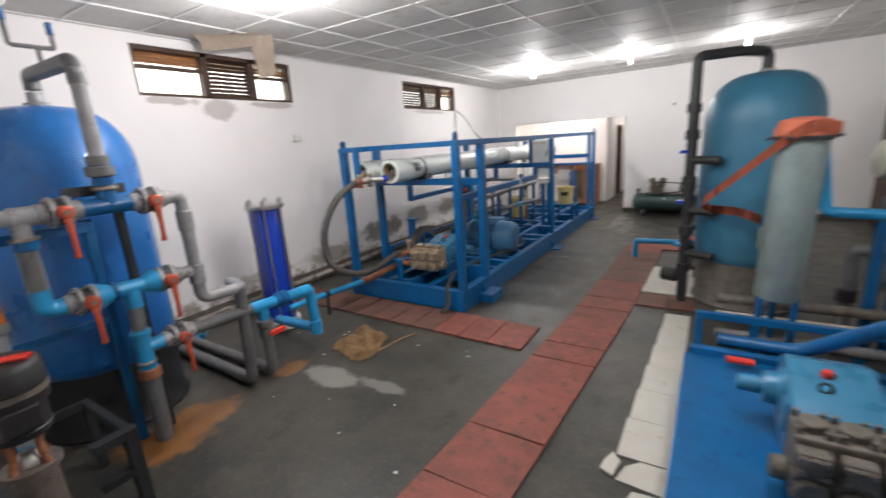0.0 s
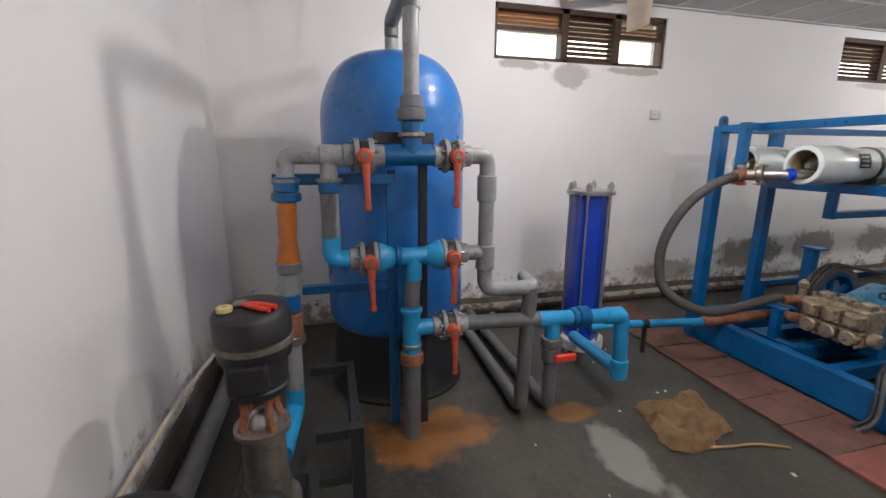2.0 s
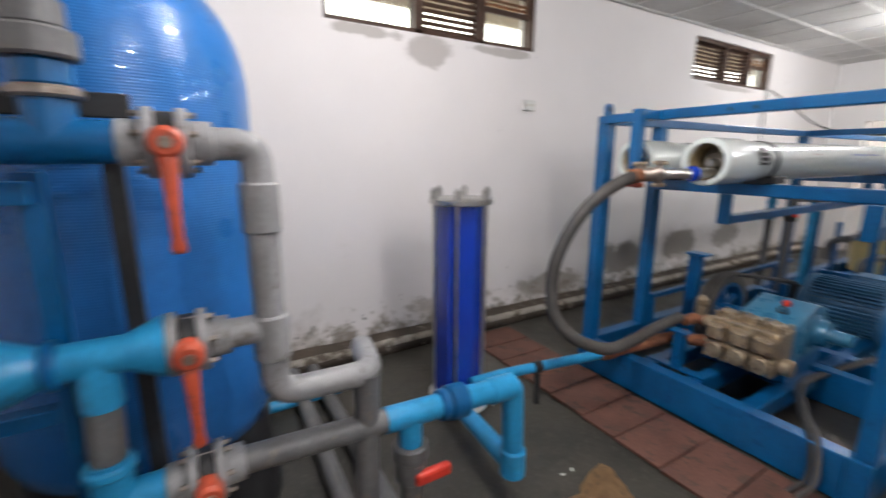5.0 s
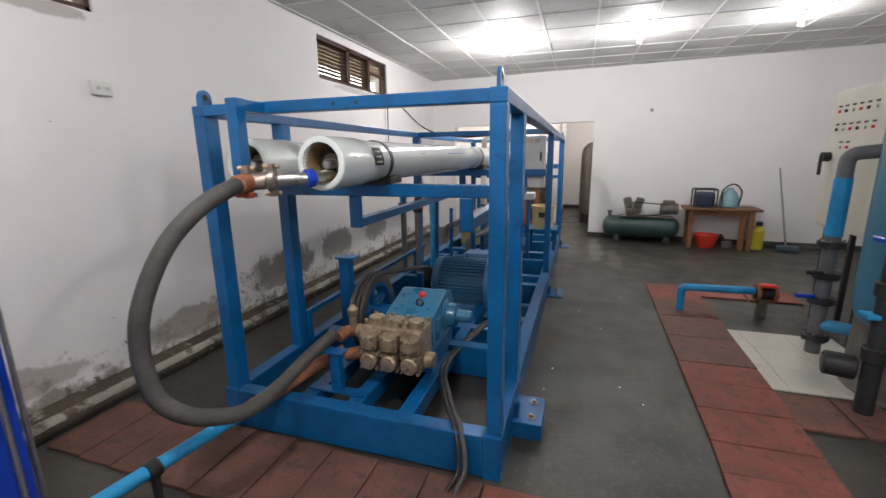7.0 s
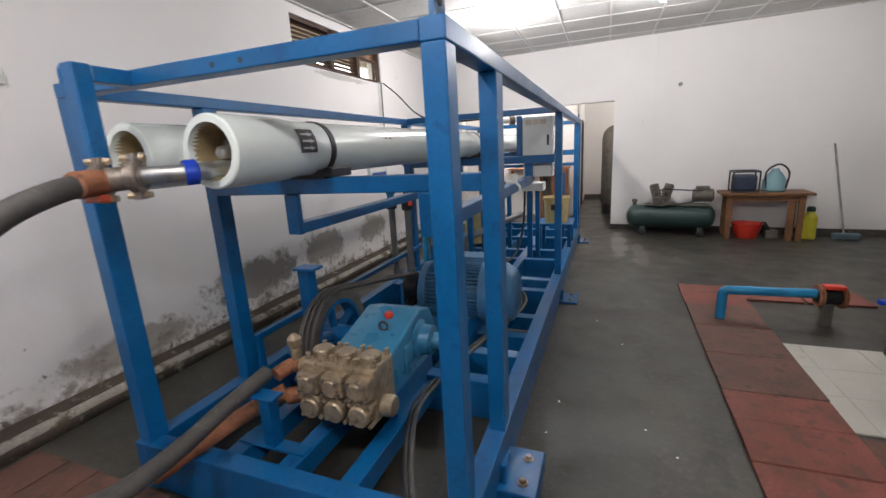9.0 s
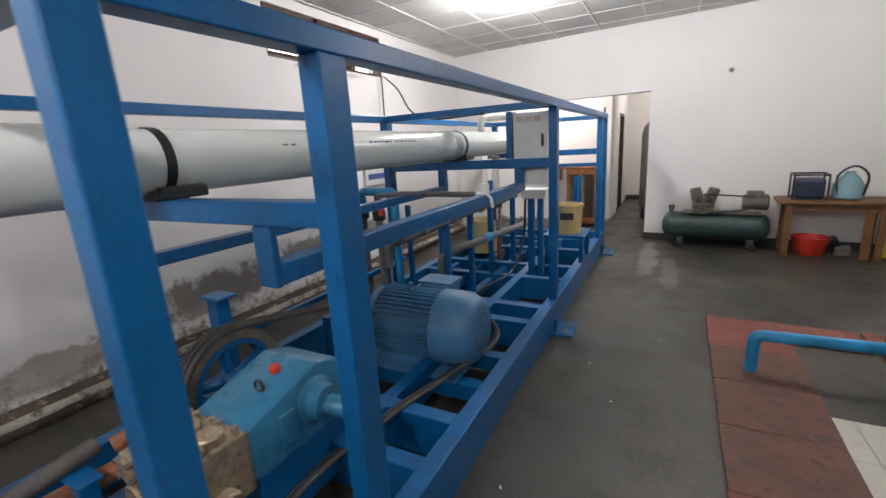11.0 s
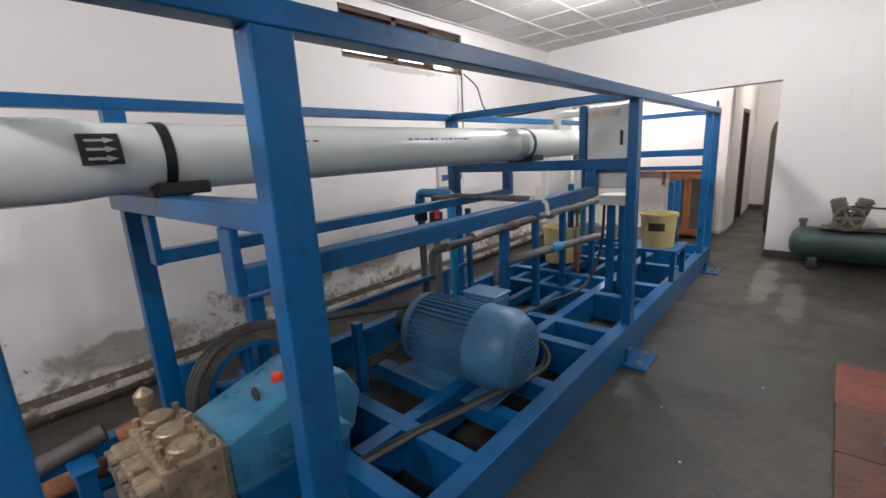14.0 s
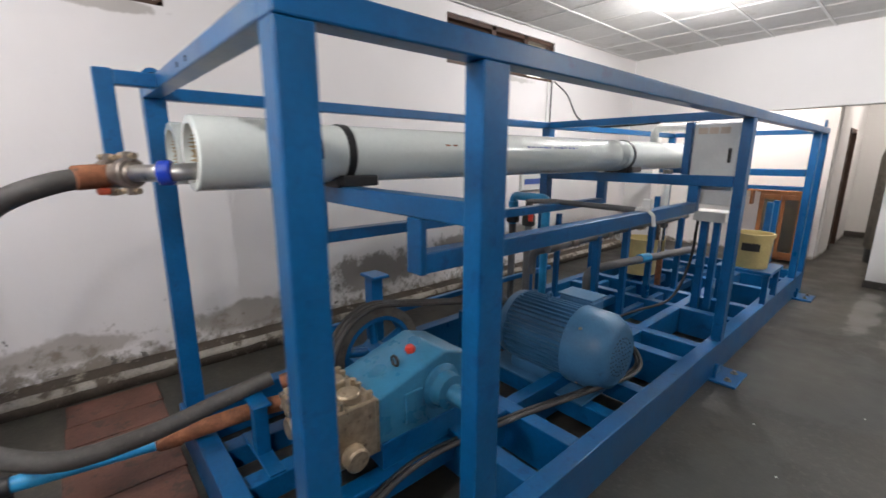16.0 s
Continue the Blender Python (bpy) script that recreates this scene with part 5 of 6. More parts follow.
ppart("blue_elbow", [(PX, 0.34, 0.4), (PX, 0.335, 0.28), (-2.3, 0.3, 0.27)], CYAN, 0.047, 0.06)
# its stand
part("stand_post", box(PX - 0.17, 0.865, 0, PX - 0.12, 0.915, 1.53), BLUE, man)
part("stand_post", box(PX - 0.15, 1.04, 0, PX - 0.1, 1.085, 1.58), BLACKM, man)
part("stand_bar", box(PX - 0.115, 0.30, 1.455, PX - 0.07, 0.90, 1.51), BLUE, man)
part("stand_bar", box(PX - 0.17, 0.4, 0.865, PX - 0.12, 0.865, 0.91), BLUE, man)
part("stand_plate", box(PX - 0.1, 0.80, 1.66, PX - 0.09, 1.12, 1.72), BLACKM, man)
for y in (0.37, 0.57):
    part("clamp", rod((PX, y, 1.475), (PX, y, 1.49), 0.064, 20), STEEL_D, man)

# ---- by the south wall: booster pump, stand, pipes, switch cabinet ----
BX, BY = -2.17, 0.255
bp = thing("booster_pump", (BX, BY, 0), "black upright booster pump with a stained steel body", "pump")
part("plinth", box(BX - 0.16, BY - 0.15, 0, BX + 0.16, BY + 0.15, 0.14, 0.01), BLACKM, bp)
part("pump_foot", turn_profile([(0, 0.13), (0.03, 0.13), (0.04, 0.1), (0.12, 0.095)], (BX, BY, 0.14), (0, 0, 1), 28), IRON, bp)
part("pump_body", turn_profile([(0, 0.085), (0.24, 0.085), (0.25, 0.11), (0.275, 0.11), (0.28, 0.09)], (BX, BY, 0.26), (0, 0, 1), 32), STEEL_D, bp, "stained steel sleeve")
part("coupling_dome", turn_profile([(0, 0.06), (0.02, 0.058), (0.05, 0.04), (0.065, 0.015)], (BX, BY, 0.54), (0, 0, 1), 24), STEEL, bp)
for a in (0.6, 2.2, 3.7, 5.3):
    part("bracket_leg", pipe([(BX + 0.085 * math.cos(a), BY + 0.085 * math.sin(a), 0.53), (BX + 0.06 * math.cos(a), BY + 0.06 * math.sin(a), 0.62), (BX + 0.085 * math.cos(a), BY + 0.085 * math.sin(a), 0.70)], 0.016, 0.03, 8), RUST, bp)
part("motor_flange", turn_profile([(0, 0.11), (0.03, 0.12), (0.05, 0.1)], (BX, BY, 0.69), (0, 0, 1), 32), BLACKM, bp)
part("motor", turn_profile([(0, 0.115), (0.1, 0.12), (0.11, 0.135), (0.125, 0.138), (0.2, 0.138)], (BX, BY, 0.73), (0, 0, 1), 36), BLACK, bp)
part("rim_band", turn_profile([(0, 0.14), (0.004, 0.145), (0.03, 0.145), (0.034, 0.14)], (BX, BY, 0.885), (0, 0, 1), 36), IRON, bp, "chipped grey band")
hood = turn_profile([(0, 0.135), (0.01, 0.152), (0.095, 0.15), (0.115, 0.138), (0.123, 0.115), (0.126, 0.0)], (0, 0, 0.92), (0, 0, 1), 40)
hood.transform(Matrix.Translation((BX, BY, 0)) @ Matrix.Diagonal((1.08, 0.94, 1, 1)))
part("drive_box", hood, BLACK, bp, "dusty black drive housing")
part("terminal", box(BX + 0.1, BY - 0.08, 0.75, BX + 0.16, BY + 0.06, 0.86, 0.01), BLACK, bp)
pl = thing("pliers", (BX, BY + 0.03, 1.045), "red handled pliers lying on the pump", "pliers")
part("handle", pipe([(BX + 0.08, BY + 0.1, 1.055), (BX + 0.04, BY + 0.04, 1.058), (BX + 0.02, BY - 0.01, 1.056)], 0.01, 0.03, 8), REDP, pl)
part("handle", pipe([(BX + 0.11, BY + 0.08, 1.055), (BX + 0.07, BY + 0.02, 1.058), (BX + 0.03, BY - 0.02, 1.056)], 0.01, 0.03, 8), REDP, pl)
part("jaw", box(BX - 0.02, BY - 0.06, 1.046, BX + 0.03, BY - 0.015, 1.062, 0.006), STEEL_D, pl)
tw = thing("yellow_tape", (BX + 0.05, BY - 0.07, 1.045), "small roll of yellow tape on the pump", "tape")
part("roll", turn_profile([(0, 0.012), (0, 0.028), (0.018, 0.028), (0.018, 0.012), (0, 0.012)], (BX + 0.06, BY - 0.08, 1.046), (0, 0, 1), 20, closed=False), YELLOW, tw)
dl = thing("delivery_pipe", (BX + 0.25, BY, 0.2), "blue plastic pipe with a red valve beside the pump", "pipe")
part("pipe", pipe([(BX + 0.1, BY, 0.22), (BX + 0.3, BY - 0.01, 0.22), (BX + 0.42, BY - 0.02, 0.22), (BX + 0.42, BY - 0.12, 0.2), (BX + 0.42, BY - 0.2, 0.06)], 0.04, 0.05), CYAN, dl)
part("flange", rod((BX + 0.1, BY, 0.22), (BX + 0.14, BY, 0.22), 0.085, 24, bev=0.004), BLACK, dl)
part("valve", rod((BX + 0.36, BY - 0.1, 0.215), (BX + 0.36, BY - 0.22, 0.2), 0.05, 18, bev=0.01), PIPE_D, dl)
part("valve_handle", box(BX + 0.33, BY - 0.26, 0.265, BX + 0.38, BY - 0.08, 0.29, 0.008), REDP, dl, "red valve handle")
fs = thing("angle_stand", (-2.15, 0.62, 0), "black angle iron stand on the floor", "stand")
part("post", box(-2.19, 0.6, 0, -2.13, 0.66, 0.47), BLACKM, fs)
for z in (0.0, 0.2, 0.42):
    part("arm", box(-2.19, 0.46, z, -2.13, 0.6, z + 0.05), BLACKM, fs)
part("top_bar", box(-2.75, 0.61, 0.42, -2.19, 0.65, 0.47), BLACKM, fs)
part("arm", box(-2.75, 0.42, 0.42, -2.71, 0.61, 0.47), BLACKM, fs)
part("leg", box(-2.75, 0.61, 0, -2.71, 0.65, 0.42), BLACKM, fs)
dp = thing("floor_pipe", (-3.0, -0.14, 0), "dark grey pipe lying along the wall", "pipe")
part("pipe", pipe([(-4.2, -0.17, 0.055), (-1.4, -0.17, 0.055)], 0.055), PIPE_D, dp)
structure("gutter", box(X0 + 0.02, Y0 + 0.02, 0, -1.0, Y0 + 0.36, 0.012, 0.004), surf("black_grime", (0.022, 0.02, 0.018), 0.7, var=0.4, scale=5), "black grimy strip of floor along the wall", "gutter")
rp = thing("loose_cable", (-2.4, -0.2, 0), "thin beige cable drooping along the wall", "cable")
part("cable", cable([(-1.3, -0.27, 0.35), (-1.7, -0.28, 0.3), (-2.2, -0.26, 0.34), (-2.8, -0.2, 0.4), (-3.3, -0.1, 0.45), (-3.6, 0.0, 0.44), (-3.8, 0.1, 0.3), (-3.85, 0.1, 0.01)], 0.011), CARD, rp)
cl = thing("cable_coil", (-1.75, -0.12, 0.3), "coil of thick black cable on a dark box", "cable")
bk = thing("black_box", (-1.75, -0.1, 0), "grimy black steel box by the wall", "box")
part("body", box(-1.98, -0.28, 0, -1.5, 0.1, 0.28, 0.01), BLACKM, bk)
part("lid", box(-1.99, -0.29, 0.28, -1.49, 0.11, 0.3, 0.005), BLACKM, bk)
pts = []
for k in range(70):
    a = k * 0.36
    r = 0.17 + 0.02 * math.sin(k * 0.9)
    pts.append((-1.75 + r * math.cos(a), -0.08 + r * 0.8 * math.sin(a), 0.322 + 0.0028 * k))
part("coil", pipe(pts, 0.02, 0.001, 8, n=1), BLACK, cl)
part("tail", cable([(-1.85, -0.1, 0.5), (-1.7, -0.2, 0.58), (-1.45, -0.25, 0.78), (-1.25, -0.26, 0.95), (-1.2, -0.26, 1.17)], 0.02), BLACK, cl)

sc = thing("switch_cabinet", (-1.15, Y0, 1.17), "beige steel switch cabinet mounted on the wall", "cabinet")
part("body", box(-1.46, Y0, 1.17, -0.86, Y0 + 0.11, 1.83, 0.006), BEIGE, sc)
door = part("door", box(-1.455, Y0 + 0.112, 1.175, -0.865, Y0 + 0.128, 1.825, 0.004), BEIGE, sc)
part("lock", rod((-1.42, Y0 + 0.128, 1.62), (-1.42, Y0 + 0.14, 1.62), 0.012, 12), IRON, door)
part("isolator", box(-1.25, Y0 + 0.128, 1.48, -1.17, Y0 + 0.14, 1.56, 0.006), INK, door, "black rotary switch")
part("knob", box(-1.23, Y0 + 0.14, 1.51, -1.16, Y0 + 0.165, 1.53, 0.005), INK, door)
part("label", box(-1.31, Y0 + 0.1281, 1.66, -1.15, Y0 + 0.1295, 1.69, 0), WHITEP, door)
for x in (-1.28, -1.21):
    part("lamp", rod((x, Y0 + 0.128, 1.625), (x, Y0 + 0.136, 1.625), 0.016, 14), INK, door)
part("conduit", box(-1.05, Y0, 0.0, -0.9, Y0 + 0.07, 1.17, 0.004), BEIGE, sc)

# ---- sack on the floor ----
bm = bmesh.new()
n = 22
g = []
for i in range(n + 1):
    row = []
    for j in range(n + 1):
        u, v = i / n, j / n
        x = -2.36 + 0.42 * (u - 0.5) + 0.05 * math.sin(5 * v)
        y = 2.62 + 0.5 * (v - 0.5) + 0.04 * math.sin(4 * u + 1)
        z = 0.012 + 0.09 * max(0, noise.noise((u * 3.2, v * 3.2, 4.0)) + 0.35) + 0.012 * noise.noise((u * 9, v * 9, 1))
        if i in (0, n) or j in (0, n):
            z = 0.006
            x += 0.018 * noise.noise((u * 7, v * 7, 2))
            y += 0.018 * noise.noise((u * 7, v * 7, 5))
        row.append(bm.verts.new((x, y, z)))
    g.append(row)
for i in range(n):
    for j in range(n):
        bm.faces.new((g[i][j], g[i + 1][j], g[i + 1][j + 1], g[i][j + 1]))
bmesh.ops.solidify(bm, geom=bm.faces[:], thickness=0.005)
tagged(part("sack", smooth_all(bm, 80), SACK), "crumpled brown jute sack lying on the floor", "sack")
tw2 = thing("rope", (-2.1, 2.85, 0), "frayed bit of brown rope on the floor", "rope")
part("rope", cable([(-2.14, 2.45, 0.008), (-2.1, 2.65, 0.008), (-2.07, 2.85, 0.008), (-2.0, 3.0, 0.008)], 0.008), SACK, tw2)

# ---- right side: second filter tank, cartridge cylinder, second pump ----
QX, QY, QR = 0.765, 5.2, 0.485
build_tank(QX, QY, QR, 2.28, TANK2, "tall dull blue filter tank on a grey skirt", "grey skirt", IRON)
vpipe = thing("riser_pipe", (0.2, 4.85, 0), "dark grey plastic riser pipes with blue valve handles", "pipe")
part("pipe", pipe([(0.2, 4.85, 0), (0.2, 4.85, 2.46), (0.55, 5.05, 2.48), (QX, QY, 2.46), (QX, QY, 2.3)], 0.048, 0.07), BLACKM, vpipe)
for z in (0.35, 0.75, 1.25, 1.7, 1.95):
    part("union", rod((0.2, 4.85, z), (0.2, 4.85, z + 0.09), 0.066, 20, bev=0.008), BLACKM, vpipe)
for z in (0.55, 1.0, 1.5):
    part("branch", pipe([(0.2, 4.85, z), (0.45, 4.72, z)], 0.042), BLACKM, vpipe)
    part("valve_handle", box(0.10, 4.8, z + 0.07, 0.17, 4.9, z + 0.1, 0.008), FILT if z > 0.6 else CYAN, vpipe, "blue valve handle")
part("second_riser", pipe([(0.32, 5.75, 0.0), (0.32, 5.75, 1.35), (0.32, 5.75, 1.55), (0.55, 5.6, 1.58)], 0.05, 0.07), PIPE_D, vpipe)
part("blue_sleeve", rod((0.32, 5.75, 0.95), (0.32, 5.75, 1.38), 0.056, 20), CYAN, vpipe)
part("low_branch", pipe([(0.32, 5.75, 0.25), (0.6, 5.6, 0.25)], 0.045), CYAN, vpipe)
part("valve_body", rod((0.15, 4.9, 0.28), (0.0, 4.95, 0.28), 0.075, 20, bev=0.01), BLACK, vpipe)
for z, m in ((0.12, BLACKM), (0.42, BLACKM), (0.62, BLACK), (0.86, BLACKM)):
    fl = part("flange", rod((0.32, 5.75, z), (0.32, 5.75, z + 0.05), 0.088, 24, bev=0.006), m, vpipe)
    for k in range(6):
        q = Vector((0.32 + 0.074 * math.cos(k * math.pi / 3), 5.75 + 0.074 * math.sin(k * math.pi / 3), z - 0.012))
        part("bolt", rod(q, q + Vector((0, 0, 0.074)), 0.009, 6), STEEL_D, fl)
part("lever", box(0.16, 5.66, 0.66, 0.27, 5.69, 0.69, 0.006), BLACK, vpipe)
part("lever", box(0.13, 5.68, 0.47, 0.25, 5.72, 0.5, 0.006), FILT, vpipe, "blue valve handle")
fp = thing("floor_feed_pipe", (-0.1, 6.45, 0), "bright blue plastic pipe rising from the floor covers", "pipe")
part("pipe", pipe([(-0.485, 6.47, 0.0), (-0.485, 6.47, 0.265), (0.16, 6.5, 0.265)], 0.036, 0.05), CYAN, fp)
part("valve", rod((0.14, 6.5, 0.25), (0.32, 6.5, 0.25), 0.062, 18, bev=0.014), BLACK, fp)
for x in (0.15, 0.29):
    part("flange", rod((x, 6.5, 0.25), (x + 0.03, 6.5, 0.25), 0.09, 20, bev=0.005), RUST, fp)
part("valve_handle", box(0.17, 6.42, 0.32, 0.3, 6.5, 0.35, 0.01), REDP, fp, "red valve handle")
part("support", box(0.18, 6.47, 0.0, 0.26, 6.54, 0.19, 0.01), IRON, fp)

cp = thing("control_panel", (0.75, 6.3, 0), "beige standing control panel with rows of lamps and a black lever", "control panel")
part("body", box(0.62, 5.92, 0.9, 0.92, 6.7, 2.08, 0.008), BEIGE, cp)
pd = part("door", box(0.6, 5.94, 0.92, 0.618, 6.68, 2.06, 0.004), BEIGE, cp)
for r_, z in enumerate((1.9, 1.75, 1.6)):
    for k in range(6 if r_ < 2 else 2):
        y = 6.58 - 0.1 * k - (0.1 if r_ == 2 else 0)
        part("lamp", rod((0.6, y, z), (0.588, y, z), 0.013, 10), (REDP, INK, BEIGE)[(k + r_) % 3], pd)
        part("name_plate", box(0.597, y - 0.025, z + 0.035, 0.5995, y + 0.025, z + 0.05, 0), INK, pd)
part("lever", rod((0.6, 6.62, 1.52), (0.54, 6.62, 1.52), 0.04, 16), INK, pd)
part("lever_arm", box(0.53, 6.61, 1.36, 0.55, 6.64, 1.54, 0.005), INK, pd)
part("meter", box(0.585, 6.3, 1.3, 0.6, 6.4, 1.36, 0.004), INK, pd)
for y in (5.98, 6.6):
    for x in (0.66, 0.86):
        part("leg", box(x, y, 0, x + 0.04, y + 0.04, 0.9), BLACKM, cp)

gc = thing("steel_cartridge", (0.85, 3.62, 0.2), "tall dull steel cartridge filter with an orange cloth on top", "filter")
part("barrel", turn_profile([(0, 0.135), (0.02, 0.14), (1.12, 0.14)], (0.85, 3.62, 0.58), (0.03, 0, 1), 36), surf("dull_zinc", (0.27, 0.34, 0.33), 0.45, 0.5, var=0.12), gc)
part("cap_ring", turn_profile([(0, 0.16), (0.03, 0.16)], (0.884, 3.62, 1.69), (0.03, 0, 1), 32), BLACKM, gc)
for k in range(6):
    a = k * math.pi / 3
    part("lug", box(0.884 + 0.18 * math.cos(a) - 0.02, 3.62 + 0.18 * math.sin(a) - 0.02, 1.7, 0.884 + 0.18 * math.cos(a) + 0.02, 3.62 + 0.18 * math.sin(a) + 0.02, 1.72, 0.004), BLACKM, gc)
for x, y in ((0.75, 3.55), (0.95, 3.55), (0.85, 3.74)):
    part("leg", box(x - 0.02, y - 0.02, 0, x + 0.02, y + 0.02, 0.6), BLUE, gc)
part("label", box(0.705, 3.55, 0.95, 0.71, 3.6, 1.1, 0), YELLOW, gc)
st2 = thing("orange_strap", (0.85, 3.7, 1.5), "faded orange webbing strap draped round tank and filter", "strap")


def ribbon(pts, w, up=(0, 0, 1)):
    bm = bmesh.new()
    line = curve_line(pts, 8)
    rows = [(bm.verts.new(p + Vector(up) * w / 2), bm.verts.new(p - Vector(up) * w / 2)) for p in line]
    for a, b in zip(rows, rows[1:]):
        bm.faces.new((a[0], b[0], b[1], a[1]))
    bmesh.ops.solidify(bm, geom=bm.faces[:], thickness=0.006)
    return smooth_all(bm, 60)


STRAP = surf("orange_webbing", (0.42, 0.11, 0.06), 0.85, var=0.2, scale=12, bump=0.3)
part("strap", ribbon([(1.05, 3.5, 1.76), (0.92, 3.46, 1.78), (0.8, 3.47, 1.72), (0.62, 3.7, 1.52), (0.42, 4.1, 1.28), (0.33, 4.5, 1.12), (0.4, 4.6, 1.06), (0.6, 4.2, 1.1), (0.72, 3.75, 1.12)], 0.075), STRAP, st2)
part("cloth", turn_profile([(0, 0.165), (0.05, 0.16), (0.1, 0.14), (0.12, 0.06)], (0.884, 3.62, 1.72), (0.03, 0, 1), 22), STRAP, st2, "bunched orange cloth")

pk = thing("pump_skid", (0.9, 2.5, 0), "low blue steel plinth carrying a pump", "plinth")
part("deck", box(0.31, 1.25, 0.24, 1.7, 3.05, 0.3, 0.008), BLUE, pk)
part("side", box(0.31, 1.25, 0, 0.37, 3.05, 0.24, 0.004), BLUE, pk)
part("side", box(1.64, 1.25, 0, 1.7, 3.05, 0.24, 0.004), BLUE, pk)
part("front", box(0.37, 1.25, 0, 1.64, 1.31, 0.24, 0.004), BLACKM, pk)
part("rail", box(0.34, 3.05, 0.26, 1.7, 3.12, 0.34, 0.006), BLUE, pk)
for x in (0.36, 0.7):
    part("upright", box(x, 3.4, 0, x + 0.05, 3.45, 0.42), BLUE, pk)
part("rail", box(0.36, 3.4, 0.42, 1.5, 3.45, 0.47), BLUE, pk)
build_pump("plunger_pump", (0.93, 2.18, 0.31), -1, 0.3, True, IRON)
bpipe = thing("blue_cross_pipe", (1.1, 3.0, 0.3), "thick blue pipe slanting over the second pump", "pipe")
part("pipe", pipe([(0.5, 3.2, 0.36), (0.95, 3.2, 0.36), (1.35, 2.75, 0.85), (1.9, 2.6, 1.2)], 0.045, 0.08), BLUE, bpipe)
part("elbow_pipe", pipe([(1.05, 4.0, 1.65), (1.12, 4.0, 1.15), (1.9, 3.9, 1.13)], 0.04, 0.05), CYAN, bpipe)
part("support", box(1.4, 3.95, 0.0, 1.46, 4.01, 1.1), BLUE, bpipe)
part("handle", box(0.55, 2.9, 0.34, 0.7, 2.96, 0.37, 0.008), REDP, bpipe, "red handle")
ms = thing("pipe_cluster", (1.6, 3.9, 0), "tangle of dark pipes and valves behind the pump", "pipework")
random.seed(7)
for k in range(9):
    x, y = 1.35 + 0.12 * k, 4.1 + 0.25 * random.random()
    h = 0.7 + 0.9 * random.random()
    part("pipe", pipe([(x, y, 0), (x, y, h), (x + 0.2, y - 0.1, h + 0.02)], 0.035 + 0.015 * random.random(), 0.06, 12), random.choice((PIPE_D, PIPE_D, BLACKM, BLUE)), ms)
    part("joint", rod((x, y, h * 0.5), (x, y, h * 0.5 + 0.1), 0.065, 16, bev=0.008), random.choice((PIPE_D, PIPE, BLACK)), ms)
for k in range(3):
    part("cross_pipe", pipe([(0.5, 3.75 + 0.08 * k, 0.18 + 0.12 * k), (2.4, 3.75 + 0.08 * k, 0.18 + 0.12 * k)], 0.04), (PIPE_D, CARD, IRON)[k], ms)
mc = thing("grey_drum", (1.75, 3.9, 1.2), "grey rounded vessel end behind the pump", "vessel")
part("drum", turn_profile([(0, 0.05), (0.03, 0.13), (0.08, 0.15), (1.0, 0.15)], (1.4, 4.3, 1.5), (1, 0.1, 0), 32), BEIGE, mc)
part("bracket", box(1.75, 4.25, 0, 1.83, 4.42, 1.4), BLACKM, mc)

# ---- along the end wall: compressor, table, tools ----
co = thing("air_compressor", (-0.4, 10.22, 0), "old dark green air compressor on small wheels", "compressor")
part("air_tank", turn_profile([(0, 0.03), (0.02, 0.11), (0.06, 0.165), (0.12, 0.185), (1.12, 0.185), (1.18, 0.165), (1.22, 0.11), (1.24, 0.03)], (-1.04, 10.22, 0.29), (1, 0, 0), 36), GREEN_D, co)
for x in (-0.8, 0.0):
    part("foot", box(x - 0.04, 10.08, 0.06, x + 0.04, 10.34, 0.14, 0.006), GREEN_D, co)
    for y in (10.06, 10.36):
        part("wheel", turn_profile([(0, 0.045), (0.006, 0.055), (0.036, 0.055), (0.042, 0.045)], (x, y - 0.02, 0.055), (0, 1, 0), 20), BLACK, co)
part("deck", box(-0.78, 10.1, 0.465, 0.1, 10.34, 0.485, 0.004), IRON, co)
hd = part("pump_block", box(-0.66, 10.12, 0.485, -0.44, 10.32, 0.62, 0.02), IRON, co)
for x in (-0.62, -0.48):
    bm = rod((x, 10.22, 0.62), (x + (x + 0.55) * 0.6, 10.22, 0.8), 0.065, 20, bev=0.01)
    for k in range(4):
        rod((x + (x + 0.55) * 0.15 * k, 10.22, 0.64 + 0.035 * k), (x + (x + 0.55) * 0.15 * k, 10.22, 0.652 + 0.035 * k), 0.078, 20, bm)
    part("cylinder", bm, IRON, hd)
part("pulley", turn_profile([(0, 0.11), (0, 0.13), (0.04, 0.13), (0.04, 0.11), (0, 0.11)], (-0.55, 10.06, 0.6), (0, 1, 0), 32, closed=False), IRON, co)
for k in range(3):
    a = k * math.pi / 3
    part("spoke", pipe([(-0.55 + 0.12 * math.cos(a), 10.08, 0.6 + 0.12 * math.sin(a)), (-0.55 - 0.12 * math.cos(a), 10.08, 0.6 - 0.12 * math.sin(a))], 0.012, seg=8), IRON, co)
part("motor", turn_profile([(0, 0.08), (0.02, 0.1), (0.26, 0.1), (0.28, 0.08)], (-0.12, 10.22, 0.62), (1, 0, 0), 24), IRON, co)
part("motor_box", box(-0.08, 10.14, 0.70, 0.1, 10.3, 0.76, 0.01), IRON, co)
part("belt", pipe([(-0.55, 10.08, 0.735), (0.0, 10.1, 0.7)], 0.01, seg=8), BLACK, co)
part("belt", pipe([(-0.55, 10.08, 0.465), (0.0, 10.1, 0.55)], 0.01, seg=8), BLACK, co)
